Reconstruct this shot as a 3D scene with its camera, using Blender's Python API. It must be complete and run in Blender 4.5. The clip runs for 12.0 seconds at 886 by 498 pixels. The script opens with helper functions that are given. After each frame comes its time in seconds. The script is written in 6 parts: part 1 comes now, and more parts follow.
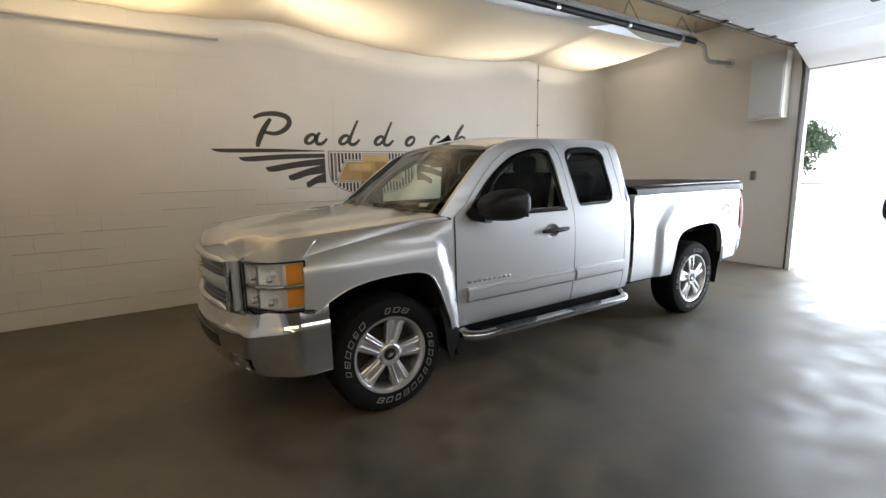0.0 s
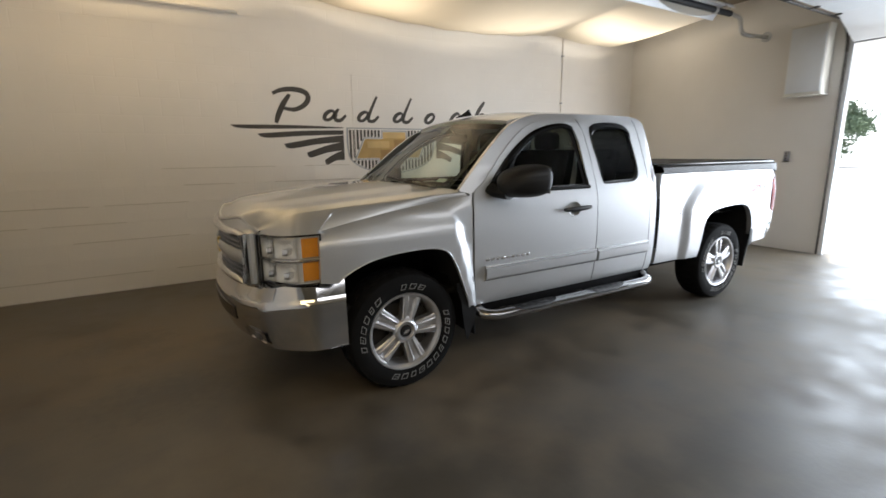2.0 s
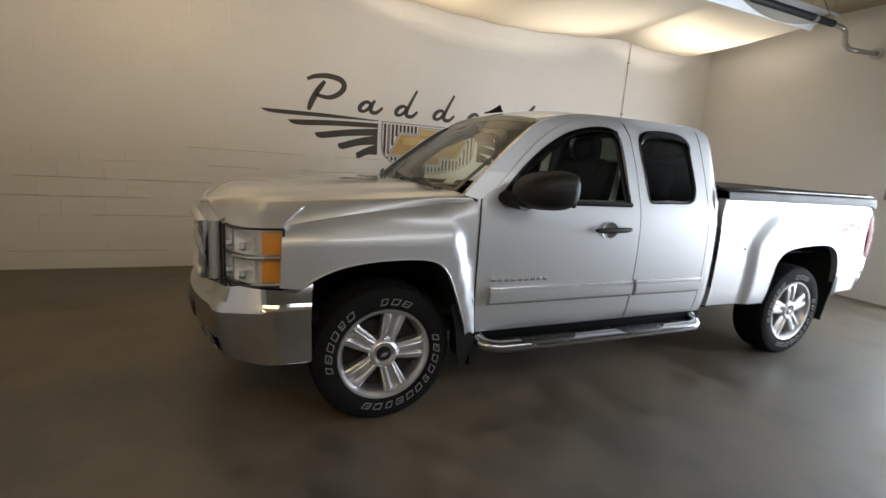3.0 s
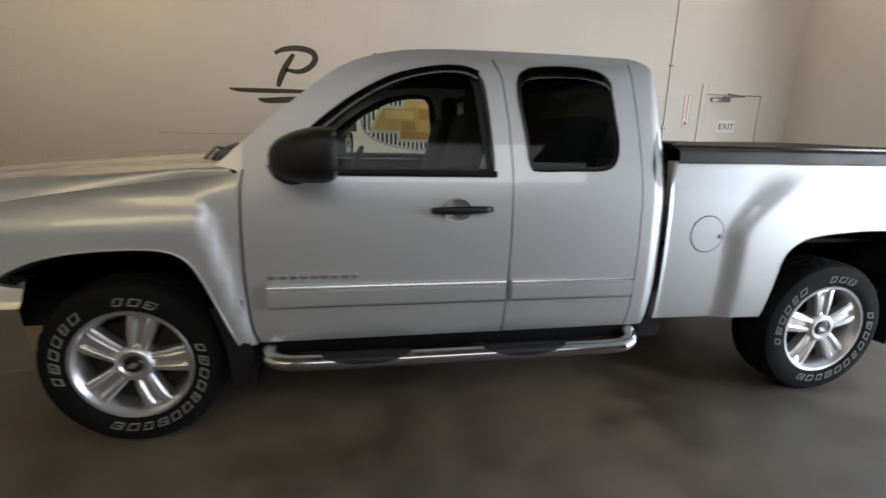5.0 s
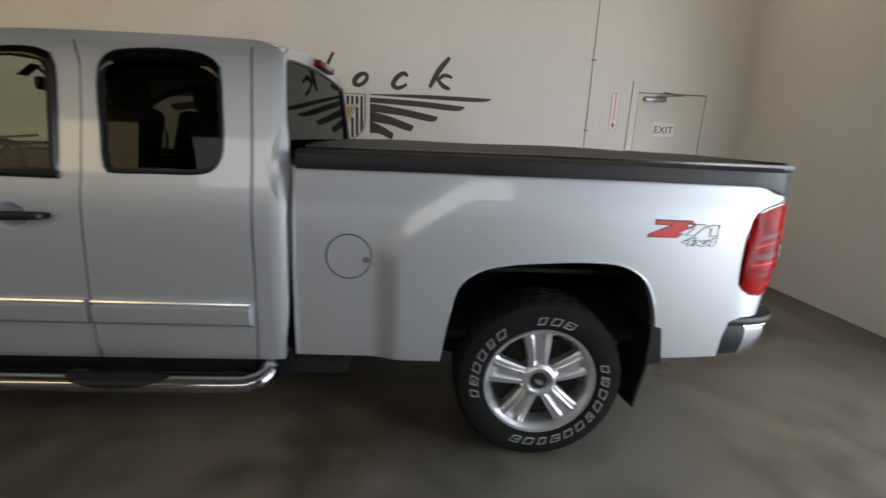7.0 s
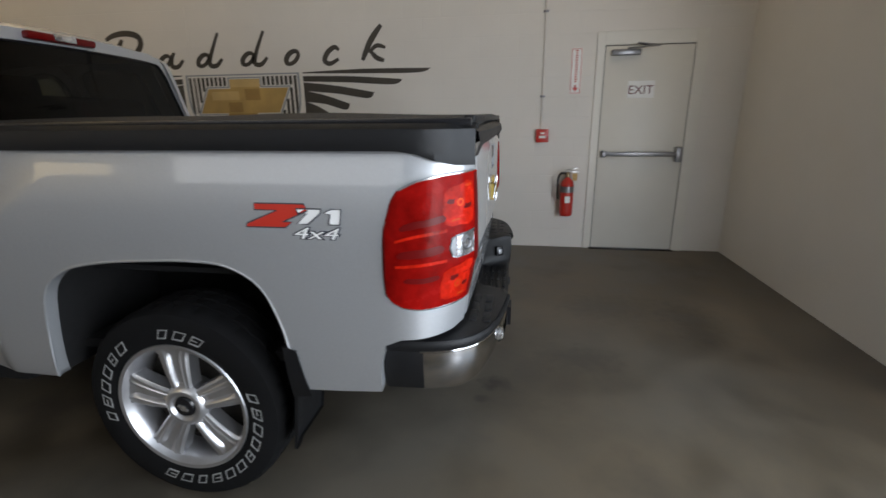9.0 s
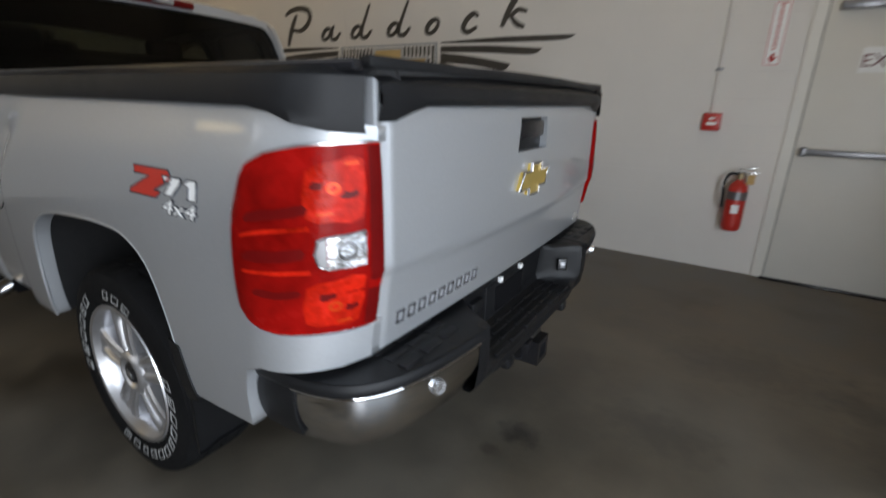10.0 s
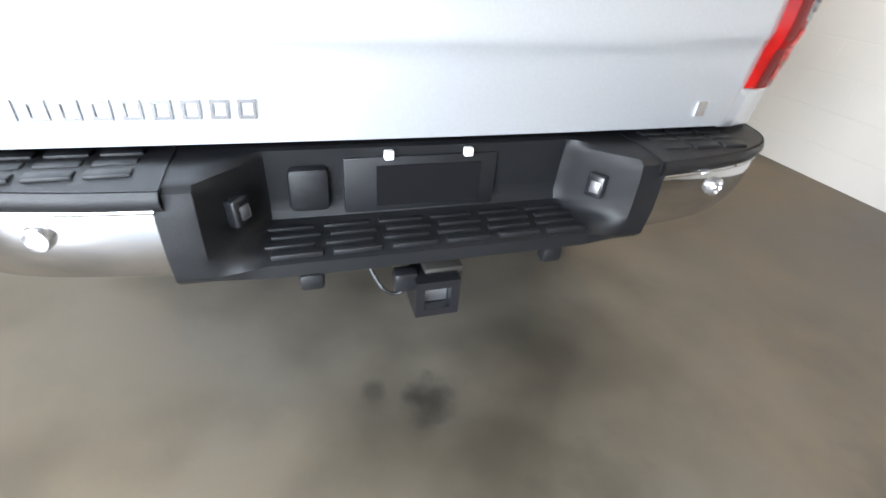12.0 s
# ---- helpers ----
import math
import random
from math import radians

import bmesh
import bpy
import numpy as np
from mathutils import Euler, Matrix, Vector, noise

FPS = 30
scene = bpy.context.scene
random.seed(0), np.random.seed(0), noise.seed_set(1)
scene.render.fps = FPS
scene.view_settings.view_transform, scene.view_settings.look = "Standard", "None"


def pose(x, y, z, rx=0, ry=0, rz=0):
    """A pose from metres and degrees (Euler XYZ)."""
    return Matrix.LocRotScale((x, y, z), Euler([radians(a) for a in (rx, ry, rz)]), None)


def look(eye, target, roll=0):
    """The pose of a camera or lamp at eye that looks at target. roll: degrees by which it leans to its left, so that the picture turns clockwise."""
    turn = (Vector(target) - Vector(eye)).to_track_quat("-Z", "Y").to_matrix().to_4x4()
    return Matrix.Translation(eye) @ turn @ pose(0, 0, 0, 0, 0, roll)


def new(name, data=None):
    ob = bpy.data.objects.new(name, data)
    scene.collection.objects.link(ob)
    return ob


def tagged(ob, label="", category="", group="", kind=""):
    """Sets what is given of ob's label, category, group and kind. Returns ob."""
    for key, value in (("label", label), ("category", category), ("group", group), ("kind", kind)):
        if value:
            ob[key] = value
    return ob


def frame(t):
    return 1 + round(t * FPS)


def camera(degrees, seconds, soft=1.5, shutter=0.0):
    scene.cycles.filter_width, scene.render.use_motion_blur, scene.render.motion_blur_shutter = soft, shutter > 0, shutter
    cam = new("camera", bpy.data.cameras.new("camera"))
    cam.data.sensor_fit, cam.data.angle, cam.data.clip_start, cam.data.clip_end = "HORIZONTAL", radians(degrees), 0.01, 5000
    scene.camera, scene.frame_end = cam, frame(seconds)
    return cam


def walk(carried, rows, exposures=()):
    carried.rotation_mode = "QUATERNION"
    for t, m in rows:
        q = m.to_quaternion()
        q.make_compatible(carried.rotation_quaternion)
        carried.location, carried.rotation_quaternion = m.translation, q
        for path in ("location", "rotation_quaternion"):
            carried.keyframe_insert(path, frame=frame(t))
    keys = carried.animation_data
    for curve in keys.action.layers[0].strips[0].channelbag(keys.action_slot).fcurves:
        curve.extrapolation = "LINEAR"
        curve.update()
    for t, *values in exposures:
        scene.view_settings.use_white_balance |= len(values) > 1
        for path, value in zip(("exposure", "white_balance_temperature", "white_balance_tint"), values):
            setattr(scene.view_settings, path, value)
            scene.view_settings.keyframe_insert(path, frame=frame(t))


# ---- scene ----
cam = camera(88.0, 12.0, shutter=0.5)
PATH = [
    (0, (-1.262, -3.539, 1.572), (-0.189, -1.884, 1.244), -1.1),
    (0.5, (-1.267, -3.533, 1.565), (-0.187, -1.881, 1.243), -1.1),
    (1, (-1.275, -3.523, 1.554), (-0.212, -1.862, 1.223), -1.1),
    (1.5, (-1.272, -3.518, 1.551), (-0.213, -1.855, 1.212), -1.4),
    (2, (-1.228, -3.496, 1.525), (-0.232, -1.809, 1.121), -0.7),
    (2.5, (-1.048, -3.383, 1.493), (-0.189, -1.633, 1.047), 1.3),
    (2.7, (-0.921, -3.309, 1.485), (-0.060, -1.548, 1.088), 3.0),
    (4.3, (0.367, -2.981, 1.413), (0.818, -1.082, 0.977), 4.0),
    (4.5, (0.552, -2.968, 1.419), (1.016, -1.083, 0.937), 2.1),
    (5, (1.045, -3.012, 1.424), (1.374, -1.097, 0.950), 1.4),
    (5.5, (1.603, -2.988, 1.408), (1.942, -1.068, 0.966), 3.0),
    (6, (2.144, -2.919, 1.432), (2.384, -0.985, 0.984), -0.9),
    (6.5, (2.650, -2.879, 1.466), (2.740, -0.934, 1.007), -0.7),
    (7, (3.070, -2.816, 1.479), (3.176, -0.878, 0.997), 2.6),
    (7.5, (3.539, -2.760, 1.459), (3.608, -0.828, 0.949), 1.8),
    (7.7, (3.723, -2.715, 1.466), (3.756, -0.781, 0.958), 0.6),
    (9.3, (5.002, -2.028, 1.390), (4.475, -0.183, 0.827), 0.5),
    (9.5, (5.085, -1.874, 1.370), (4.376, -0.084, 0.825), 1.5),
    (10, (5.326, -1.527, 1.348), (4.309, 0.078, 0.724), 1.3),
    (10.5, (5.516, -1.160, 1.173), (4.243, 0.062, 0.232), 2.0),
    (11, (5.565, -0.755, 1.109), (4.124, 0.291, 0.198), 2.7),
    (11.5, (5.611, -0.473, 1.076), (4.074, 0.300, 0.055), 2.0),
    (12, (5.573, -0.261, 1.100), (3.996, 0.279, -0.005), 4.8),
]
EXPOSURES = [(0.0, 0.75), (4.5, 0.67), (5.0, 0.62), (6.0, 0.40), (6.5, 0.22), (7.0, 0.25), (7.5, 0.32), (9.4, -0.2), (10.2, -0.2), (10.6, 0.03), (11.0, 0.50), (11.5, 1.24), (12.0, 1.80)]
walk(cam, [(t, look(eye, target, roll)) for t, eye, target, roll in PATH], EXPOSURES)
from mathutils import geometry

# ---- world and light ----
world = bpy.data.worlds.new("sky")
scene.world = world
world.use_nodes = True
wn = world.node_tree
sky = wn.nodes.new("ShaderNodeTexSky")
sky.sky_type = "NISHITA"
sky.sun_disc = False
sky.sun_elevation = radians(52)
sky.sun_rotation = radians(200)
wn.links.new(sky.outputs[0], wn.nodes["Background"].inputs[0])
wn.nodes["Background"].inputs[1].default_value = 0.15


def lamp(name, kind, m, energy, color, **settings):
    data = bpy.data.lights.new(name, kind)
    data.energy, data.color = energy, color
    if "size" in settings:
        data.shape, data.size, data.size_y = "RECTANGLE", settings["size"], settings["size_y"]
    if "angle" in settings:
        data.angle = settings["angle"]
    ob = new(name, data)
    ob.matrix_world = m
    return ob


sun = lamp("sun", "SUN", look((12, -2, 14), (8.5, -3.5, 0)), 5.0, (1.0, 0.95, 0.88), angle=radians(0.5))
# daylight that comes in through the open garage door
lamp("door_daylight", "AREA", look((7.30, -2.43, 1.40), (4.0, -2.43, 0.0)), 112, (0.70, 0.84, 1.0), size=3.6, size_y=2.7)
# fill lamp added in the opening to brighten the corner behind the truck
lamp("corner_fill", "AREA", look((7.35, -3.5, 1.35), (5.7, 2.9, 0.3)), 82, (0.93, 0.95, 1.0), size=1.2, size_y=2.4)
# strip lamps above the hung fabric
for x, watts, tint in ((-1.5, 16.0, (1.0, 0.77, 0.45)), (0.9, 11.5, (1.0, 0.83, 0.60)), (3.2, 9.5, (1.0, 0.89, 0.73)), (5.5, 12.0, (1.0, 0.89, 0.73))):
    lamp("strip_lamp", "AREA", pose(x, 1.85, 3.80), watts, tint, size=1.6, size_y=0.8)

# unseen fill lamps added over the bay's other half, warmer at its closed end
lamp("bay_fill_lamp", "AREA", look((-1.7, -4.4, 3.70), (-1.9, 2.9, 0.6)), 27, (1.0, 0.77, 0.43), size=2.4, size_y=1.4)
lamp("bay_fill_lamp", "AREA", look((2.2, -4.9, 3.55), (2.2, -0.5, 0.0)), 37, (0.94, 0.95, 0.98), size=4.4, size_y=1.2)


# ---- materials ----
def material(name, color, rough=0.5, metal=0.0, vary=0.0, scale=8.0, bump=0.0, bump_scale=60.0, coat=0.0, stain=0.0, spec=0.5):
    """A principled surface with coarse and fine variation of its colour and a fine relief."""
    m = bpy.data.materials.new(name)
    m.use_nodes = True
    n, l = m.node_tree.nodes, m.node_tree.links
    p = n["Principled BSDF"]
    p.inputs["Base Color"].default_value = (*color, 1)
    p.inputs["Roughness"].default_value = rough
    p.inputs["Metallic"].default_value = metal
    p.inputs["Coat Weight"].default_value = coat
    p.inputs["Coat Roughness"].default_value = 0.05
    p.inputs["Specular IOR Level"].default_value = spec
    if vary or bump or stain:
        co = n.new("ShaderNodeTexCoord")
    if vary or stain:
        big, fine = n.new("ShaderNodeTexNoise"), n.new("ShaderNodeTexNoise")
        big.inputs["Scale"].default_value, big.inputs["Detail"].default_value = scale * 0.16, 5
        fine.inputs["Scale"].default_value, fine.inputs["Detail"].default_value = scale, 6
        for t in (big, fine):
            l.new(co.outputs["Object"], t.inputs["Vector"])
        mix = n.new("ShaderNodeMath")
        mix.operation = "MULTIPLY_ADD"
        l.new(big.outputs[0], mix.inputs[0])
        mix.inputs[1].default_value = 1.3
        half = n.new("ShaderNodeMath")
        half.operation = "MULTIPLY"
        half.inputs[1].default_value = 0.7
        l.new(fine.outputs[0], half.inputs[0])
        l.new(half.outputs[0], mix.inputs[2])
        ramp = n.new("ShaderNodeMapRange")
        ramp.inputs["From Min"].default_value, ramp.inputs["From Max"].default_value = 0.6, 1.4
        ramp.inputs["To Min"].default_value, ramp.inputs["To Max"].default_value = 1 - vary, 1 + vary
        l.new(mix.outputs[0], ramp.inputs["Value"])
        tint = n.new("ShaderNodeMix")
        tint.data_type, tint.blend_type = "RGBA", "MULTIPLY"
        tint.inputs["Factor"].default_value = 1
        tint.inputs[6].default_value = (*color, 1)
        l.new(ramp.outputs[0], tint.inputs[7])
        l.new(tint.outputs[2], p.inputs["Base Color"])
        rr = n.new("ShaderNodeMapRange")
        rr.inputs["From Min"].default_value, rr.inputs["From Max"].default_value = 0.6, 1.4
        rr.inputs["To Min"].default_value, rr.inputs["To Max"].default_value = rough * (1 - 0.5 * vary), min(1, rough * (1 + 0.8 * vary))
        l.new(mix.outputs[0], rr.inputs["Value"])
        l.new(rr.outputs[0], p.inputs["Roughness"])
    if bump:
        bn, b = n.new("ShaderNodeTexNoise"), n.new("ShaderNodeBump")
        bn.inputs["Scale"].default_value, bn.inputs["Detail"].default_value = bump_scale, 4
        b.inputs["Strength"].default_value, b.inputs["Distance"].default_value = bump, 0.004
        l.new(co.outputs["Object"], bn.inputs["Vector"])
        l.new(bn.outputs[0], b.inputs["Height"])
        l.new(b.outputs[0], p.inputs["Normal"])
    return m


def glass(name, tint, gloss=1.0):
    """A thin pane: clear with its tint, and the sky and room mirrored at grazing angles."""
    m = bpy.data.materials.new(name)
    m.use_nodes = True
    n, l = m.node_tree.nodes, m.node_tree.links
    n.remove(n["Principled BSDF"])
    clear, mirror, mix, fres = (n.new("ShaderNode" + k) for k in ("BsdfTransparent", "BsdfGlossy", "MixShader", "LayerWeight"))
    clear.inputs[0].default_value = (*tint, 1)
    mirror.inputs["Roughness"].default_value = 0.02
    power, level = n.new("ShaderNodeMath"), n.new("ShaderNodeMath")
    power.operation, level.operation = "POWER", "MULTIPLY_ADD"
    power.inputs[1].default_value = 4.0
    level.inputs[1].default_value, level.inputs[2].default_value = 0.65 * gloss, 0.04 * gloss
    l.new(fres.outputs["Facing"], power.inputs[0])
    l.new(power.outputs[0], level.inputs[0])
    l.new(level.outputs[0], mix.inputs[0])
    l.new(clear.outputs[0], mix.inputs[1])
    l.new(mirror.outputs[0], mix.inputs[2])
    l.new(mix.outputs[0], n["Material Output"].inputs[0])
    return m


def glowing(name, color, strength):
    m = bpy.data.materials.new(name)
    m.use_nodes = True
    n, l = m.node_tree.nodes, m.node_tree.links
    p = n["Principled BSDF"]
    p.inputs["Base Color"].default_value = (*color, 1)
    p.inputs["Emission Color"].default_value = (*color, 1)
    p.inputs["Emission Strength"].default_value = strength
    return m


PAINT = material("silver_metallic_paint", (0.52, 0.535, 0.555), 0.46, 0.60, 0.04, 900, 0.0, coat=1.0)
# Near-black for joints, and for shade under the doors and in recesses.
DARK_GAP_SHADE = material("black_gap_shade", (0.006, 0.006, 0.007), 0.9, spec=0.1)
BLACK_PLASTIC = material("black_plastic", (0.008, 0.0083, 0.0095), 0.46, 0, 0.2, 40, 0.25, 420, spec=0.36)
SMOOTH_BLACK = material("smooth_black", (0.012, 0.012, 0.014), 0.25, 0, 0.05, 10)
STEP_CHROME = material("step_chrome", (0.42, 0.42, 0.43), 0.10, 1.0, 0.05, 20)
CHROME = material("chrome", (0.60, 0.60, 0.61), 0.06, 1.0, 0.03, 20)
ALLOY = material("polished_alloy", (0.66, 0.66, 0.68), 0.33, 0.9, 0.06, 30)
RUBBER = material("tyre_rubber", (0.007, 0.007, 0.0075), 0.8, 0, 0.25, 30, 0.3, 300, spec=0.15)
WHITE_RUBBER = material("white_rubber", (0.28, 0.28, 0.275), 0.7, 0, 0.15, 60)
LINER = material("wheel_liner", (0.005, 0.005, 0.0055), 0.9, 0, 0.3, 30)
TONNEAU = material("black_vinyl", (0.014, 0.014, 0.015), 0.55, 0, 0.15, 50, 0.5, 700)
INTERIOR = material("dark_cloth", (0.008, 0.008, 0.0085), 0.9, 0, 0.1, 60, 0.08, 300, spec=0.08)
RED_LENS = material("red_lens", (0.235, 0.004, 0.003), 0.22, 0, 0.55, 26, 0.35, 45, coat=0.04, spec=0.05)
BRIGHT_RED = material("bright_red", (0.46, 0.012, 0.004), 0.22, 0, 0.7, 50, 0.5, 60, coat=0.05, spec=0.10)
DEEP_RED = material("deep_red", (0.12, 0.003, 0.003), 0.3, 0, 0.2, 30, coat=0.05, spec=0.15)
HOT_RED = material("orange_red_reflector_glint", (0.62, 0.05, 0.008), 0.2, 0.2, 0.4, 90, 0.4, 80, spec=0.2)
AMBER = material("amber_lens", (0.78, 0.30, 0.02), 0.35, 0, 0.12, 60, coat=0.3)
REFLECTOR = material("reflector", (0.46, 0.46, 0.47), 0.15, 0.8, 0.9, 90, 0.6, 60)
LAMP_BOWL = material("silvered_bowl", (0.92, 0.92, 0.91), 0.26, 0.35, 0.10, 50)
CLEAR = glass("clear_glass", (0.90, 0.94, 0.91), 0.35)
SMOKED = glass("smoked_plastic", (0.05, 0.05, 0.05), 0.7)
SCREEN = glass("green_tinted_glass", (0.74, 0.83, 0.74))
LENS = glass("clear_lens", (0.95, 0.95, 0.95))
PRIVACY = glass("privacy_glass", (0.14, 0.145, 0.122), 0.35)
TINTED = glass("tinted_glass", (0.05, 0.055, 0.045), 0.7)
WALL_GOLD = material("ochre_wall_paint", (0.46, 0.30, 0.10), 0.55, 0, 0.35, 6)
GOLD = material("gold_badge", (0.62, 0.44, 0.11), 0.3, 0.6, 0.15, 40)
SILVER_TRIM = material("silver_trim", (0.72, 0.72, 0.73), 0.22, 0.9)
DARK_TRIM = material("dark_chrome", (0.42, 0.42, 0.44), 0.25, 0.9)
DECAL_RED = material("red_decal", (0.55, 0.035, 0.02), 0.4)
DECAL_GREY = material("grey_decal", (0.30, 0.32, 0.34), 0.4)
DECAL_DARK = material("dark_decal", (0.05, 0.055, 0.07), 0.4)
STEEL = material("rusty_steel", (0.05, 0.045, 0.04), 0.6, 0.6, 0.4, 30)
WALL_PAINT = material("wall_paint_plain", (0.725, 0.695, 0.65), 0.55, 0, 0.04, 3, 0.15, 90)
DOOR_PAINT = material("door_paint", (0.72, 0.70, 0.64), 0.4, 0, 0.04, 5, 0.05, 80)
CEILING_PAINT = material("ceiling_boards", (0.36, 0.31, 0.22), 0.7, 0, 0.2, 5)
PANEL_WHITE = material("white_panel", (0.72, 0.74, 0.76), 0.45, 0, 0.05, 6)
GALVANISED = material("galvanised_steel", (0.5, 0.51, 0.52), 0.32, 0.9, 0.2, 40)
INK = material("dark_brown_wall_paint", (0.055, 0.048, 0.040), 0.6, 0, 0.25, 30)
RED_PAINT = material("red_paint", (0.50, 0.03, 0.02), 0.35, 0, 0.1, 30)
PALE_RED = material("pale_red_print", (0.52, 0.10, 0.07), 0.5)
PAPER = material("white_paper", (0.90, 0.90, 0.89), 0.6, 0, 0.03, 10)
BRASS = material("worn_bronze", (0.28, 0.22, 0.13), 0.35, 0.9, 0.2, 40)
GREY_METAL = material("grey_metal", (0.26, 0.26, 0.27), 0.35, 0.8, 0.1, 40)
LEAF = material("leaves", (0.15, 0.20, 0.12), 0.6, 0, 0.5, 3)
BARK = material("bark", (0.10, 0.08, 0.06), 0.8, 0, 0.4, 12)
FABRIC = bpy.data.materials.new("white_fabric")
FABRIC.use_nodes = True
_n, _l = FABRIC.node_tree.nodes, FABRIC.node_tree.links
_n.remove(_n["Principled BSDF"])
_d, _t, _x = _n.new("ShaderNodeBsdfDiffuse"), _n.new("ShaderNodeBsdfTranslucent"), _n.new("ShaderNodeMixShader")
_d.inputs[0].default_value, _t.inputs[0].default_value = (0.80, 0.77, 0.70, 1), (0.86, 0.80, 0.70, 1)
_x.inputs[0].default_value = 0.55
_l.new(_d.outputs[0], _x.inputs[1]), _l.new(_t.outputs[0], _x.inputs[2]), _l.new(_x.outputs[0], _n["Material Output"].inputs[0])


def block_wall():
    """Painted concrete blocks, 40 by 20 cm, whose joints show as shallow grooves."""
    m = material("painted_block_wall", (0.725, 0.695, 0.65), 0.5, 0, 0.05, 2.5)
    n, l = m.node_tree.nodes, m.node_tree.links
    co, mp, br, b, no, b2 = (n.new("ShaderNode" + k) for k in ("TexCoord", "Mapping", "TexBrick", "Bump", "TexNoise", "Bump"))
    mp.inputs["Rotation"].default_value = (radians(90), 0, 0)
    l.new(co.outputs["Object"], mp.inputs[0])
    l.new(mp.outputs[0], br.inputs["Vector"])
    for key, value in (("Scale", 1.0), ("Mortar Size", 0.006), ("Mortar Smooth", 0.6), ("Brick Width", 0.4), ("Row Height", 0.2)):
        br.inputs[key].default_value = value
    br.inputs["Color1"].default_value = br.inputs["Color2"].default_value = (1, 1, 1, 1)
    br.inputs["Mortar"].default_value = (0, 0, 0, 1)
    b.inputs["Strength"].default_value, b.inputs["Distance"].default_value = 0.42, 0.003
    l.new(br.outputs["Color"], b.inputs["Height"])
    no.inputs["Scale"].default_value = 70
    l.new(co.outputs["Object"], no.inputs["Vector"])
    b2.inputs["Strength"].default_value, b2.inputs["Distance"].default_value = 0.12, 0.003
    l.new(no.outputs[0], b2.inputs["Height"])
    l.new(b.outputs[0], b2.inputs["Normal"])
    l.new(b2.outputs[0], n["Principled BSDF"].inputs["Normal"])
    return m


def concrete():
    """Worn sealed concrete: brown-grey, blotched, with darker oil stains and patchy gloss."""
    m = material("worn_concrete", (0.100, 0.087, 0.067), 0.50, 0, 0.36, 4.0, 0.2, 25, spec=0.85)
    n, l = m.node_tree.nodes, m.node_tree.links
    p = n["Principled BSDF"]
    src = p.inputs["Base Color"].links[0].from_socket
    co = n.new("ShaderNodeTexCoord")
    no, rg, mx = n.new("ShaderNodeTexNoise"), n.new("ShaderNodeMapRange"), n.new("ShaderNodeMix")
    no.inputs["Scale"].default_value, no.inputs["Detail"].default_value = 1.1, 7
    l.new(co.outputs["Object"], no.inputs["Vector"])
    rg.inputs["From Min"].default_value, rg.inputs["From Max"].default_value = 0.56, 0.72
    rg.inputs["To Max"].default_value = 0.65
    l.new(no.outputs[0], rg.inputs["Value"])
    mx.data_type, mx.blend_type = "RGBA", "MIX"
    mx.inputs[7].default_value = (0.038, 0.033, 0.029, 1)
    l.new(rg.outputs[0], mx.inputs["Factor"])
    l.new(src, mx.inputs[6])
    for node in n:
        if node.bl_idname == "ShaderNodeMapRange" and abs(node.inputs["From Min"].default_value - 0.6) < 1e-4:
            node.inputs["From Min"].default_value, node.inputs["From Max"].default_value = 0.82, 1.2
    warm, wn_, wr = n.new("ShaderNodeMix"), n.new("ShaderNodeTexNoise"), n.new("ShaderNodeMapRange")
    wn_.inputs["Scale"].default_value, wn_.inputs["Detail"].default_value = 0.55, 4
    l.new(co.outputs["Object"], wn_.inputs["Vector"])
    wr.inputs["From Min"].default_value, wr.inputs["From Max"].default_value = 0.42, 0.62
    wr.inputs["To Max"].default_value = 0.75
    l.new(wn_.outputs[0], wr.inputs["Value"])
    warm.data_type, warm.blend_type = "RGBA", "MULTIPLY"
    warm.inputs[7].default_value = (1.0, 0.86, 0.66, 1)
    l.new(wr.outputs[0], warm.inputs["Factor"]), l.new(mx.outputs[2], warm.inputs[6])
    last = warm.outputs[2]
    for x, y, rx, ry, dark in ((4.75, 0.02, 0.11, 0.09, 0.8), (4.69, -0.13, 0.06, 0.05, 0.5), (5.25, 0.35, 0.30, 0.22, 0.35), (5.6, 1.2, 0.5, 0.35, 0.3), (6.1, 1.0, 0.25, 0.5, 0.35), (-1.4, -0.2, 0.6, 0.4, 0.35), (-1.7, 1.0, 0.5, 0.3, 0.3)):
        mp, ln, gr, nz, st = (n.new("ShaderNode" + k) for k in ("Mapping", "VectorMath", "MapRange", "TexNoise", "Mix"))
        mp.vector_type = "POINT"
        mp.inputs["Location"].default_value = (-x / rx, -y / ry, 0)
        mp.inputs["Scale"].default_value = (1 / rx, 1 / ry, 1)
        l.new(co.outputs["Object"], mp.inputs[0])
        nz.inputs["Scale"].default_value, nz.inputs["Detail"].default_value = 14, 5
        l.new(co.outputs["Object"], nz.inputs["Vector"])
        ln.operation = "LENGTH"
        l.new(mp.outputs[0], ln.inputs[0])
        add = n.new("ShaderNodeMath")
        add.operation = "MULTIPLY_ADD"
        add.inputs[1].default_value = 1.6
        l.new(nz.outputs[0], add.inputs[0]), l.new(ln.outputs["Value"], add.inputs[2])
        gr.inputs["From Min"].default_value, gr.inputs["From Max"].default_value = 1.75, 1.0
        gr.inputs["To Max"].default_value = dark
        l.new(add.outputs[0], gr.inputs["Value"])
        st.data_type = "RGBA"
        st.inputs[7].default_value = (0.016, 0.014, 0.012, 1)
        l.new(gr.outputs[0], st.inputs["Factor"]), l.new(last, st.inputs[6])
        last = st.outputs[2]
    l.new(last, p.inputs["Base Color"])
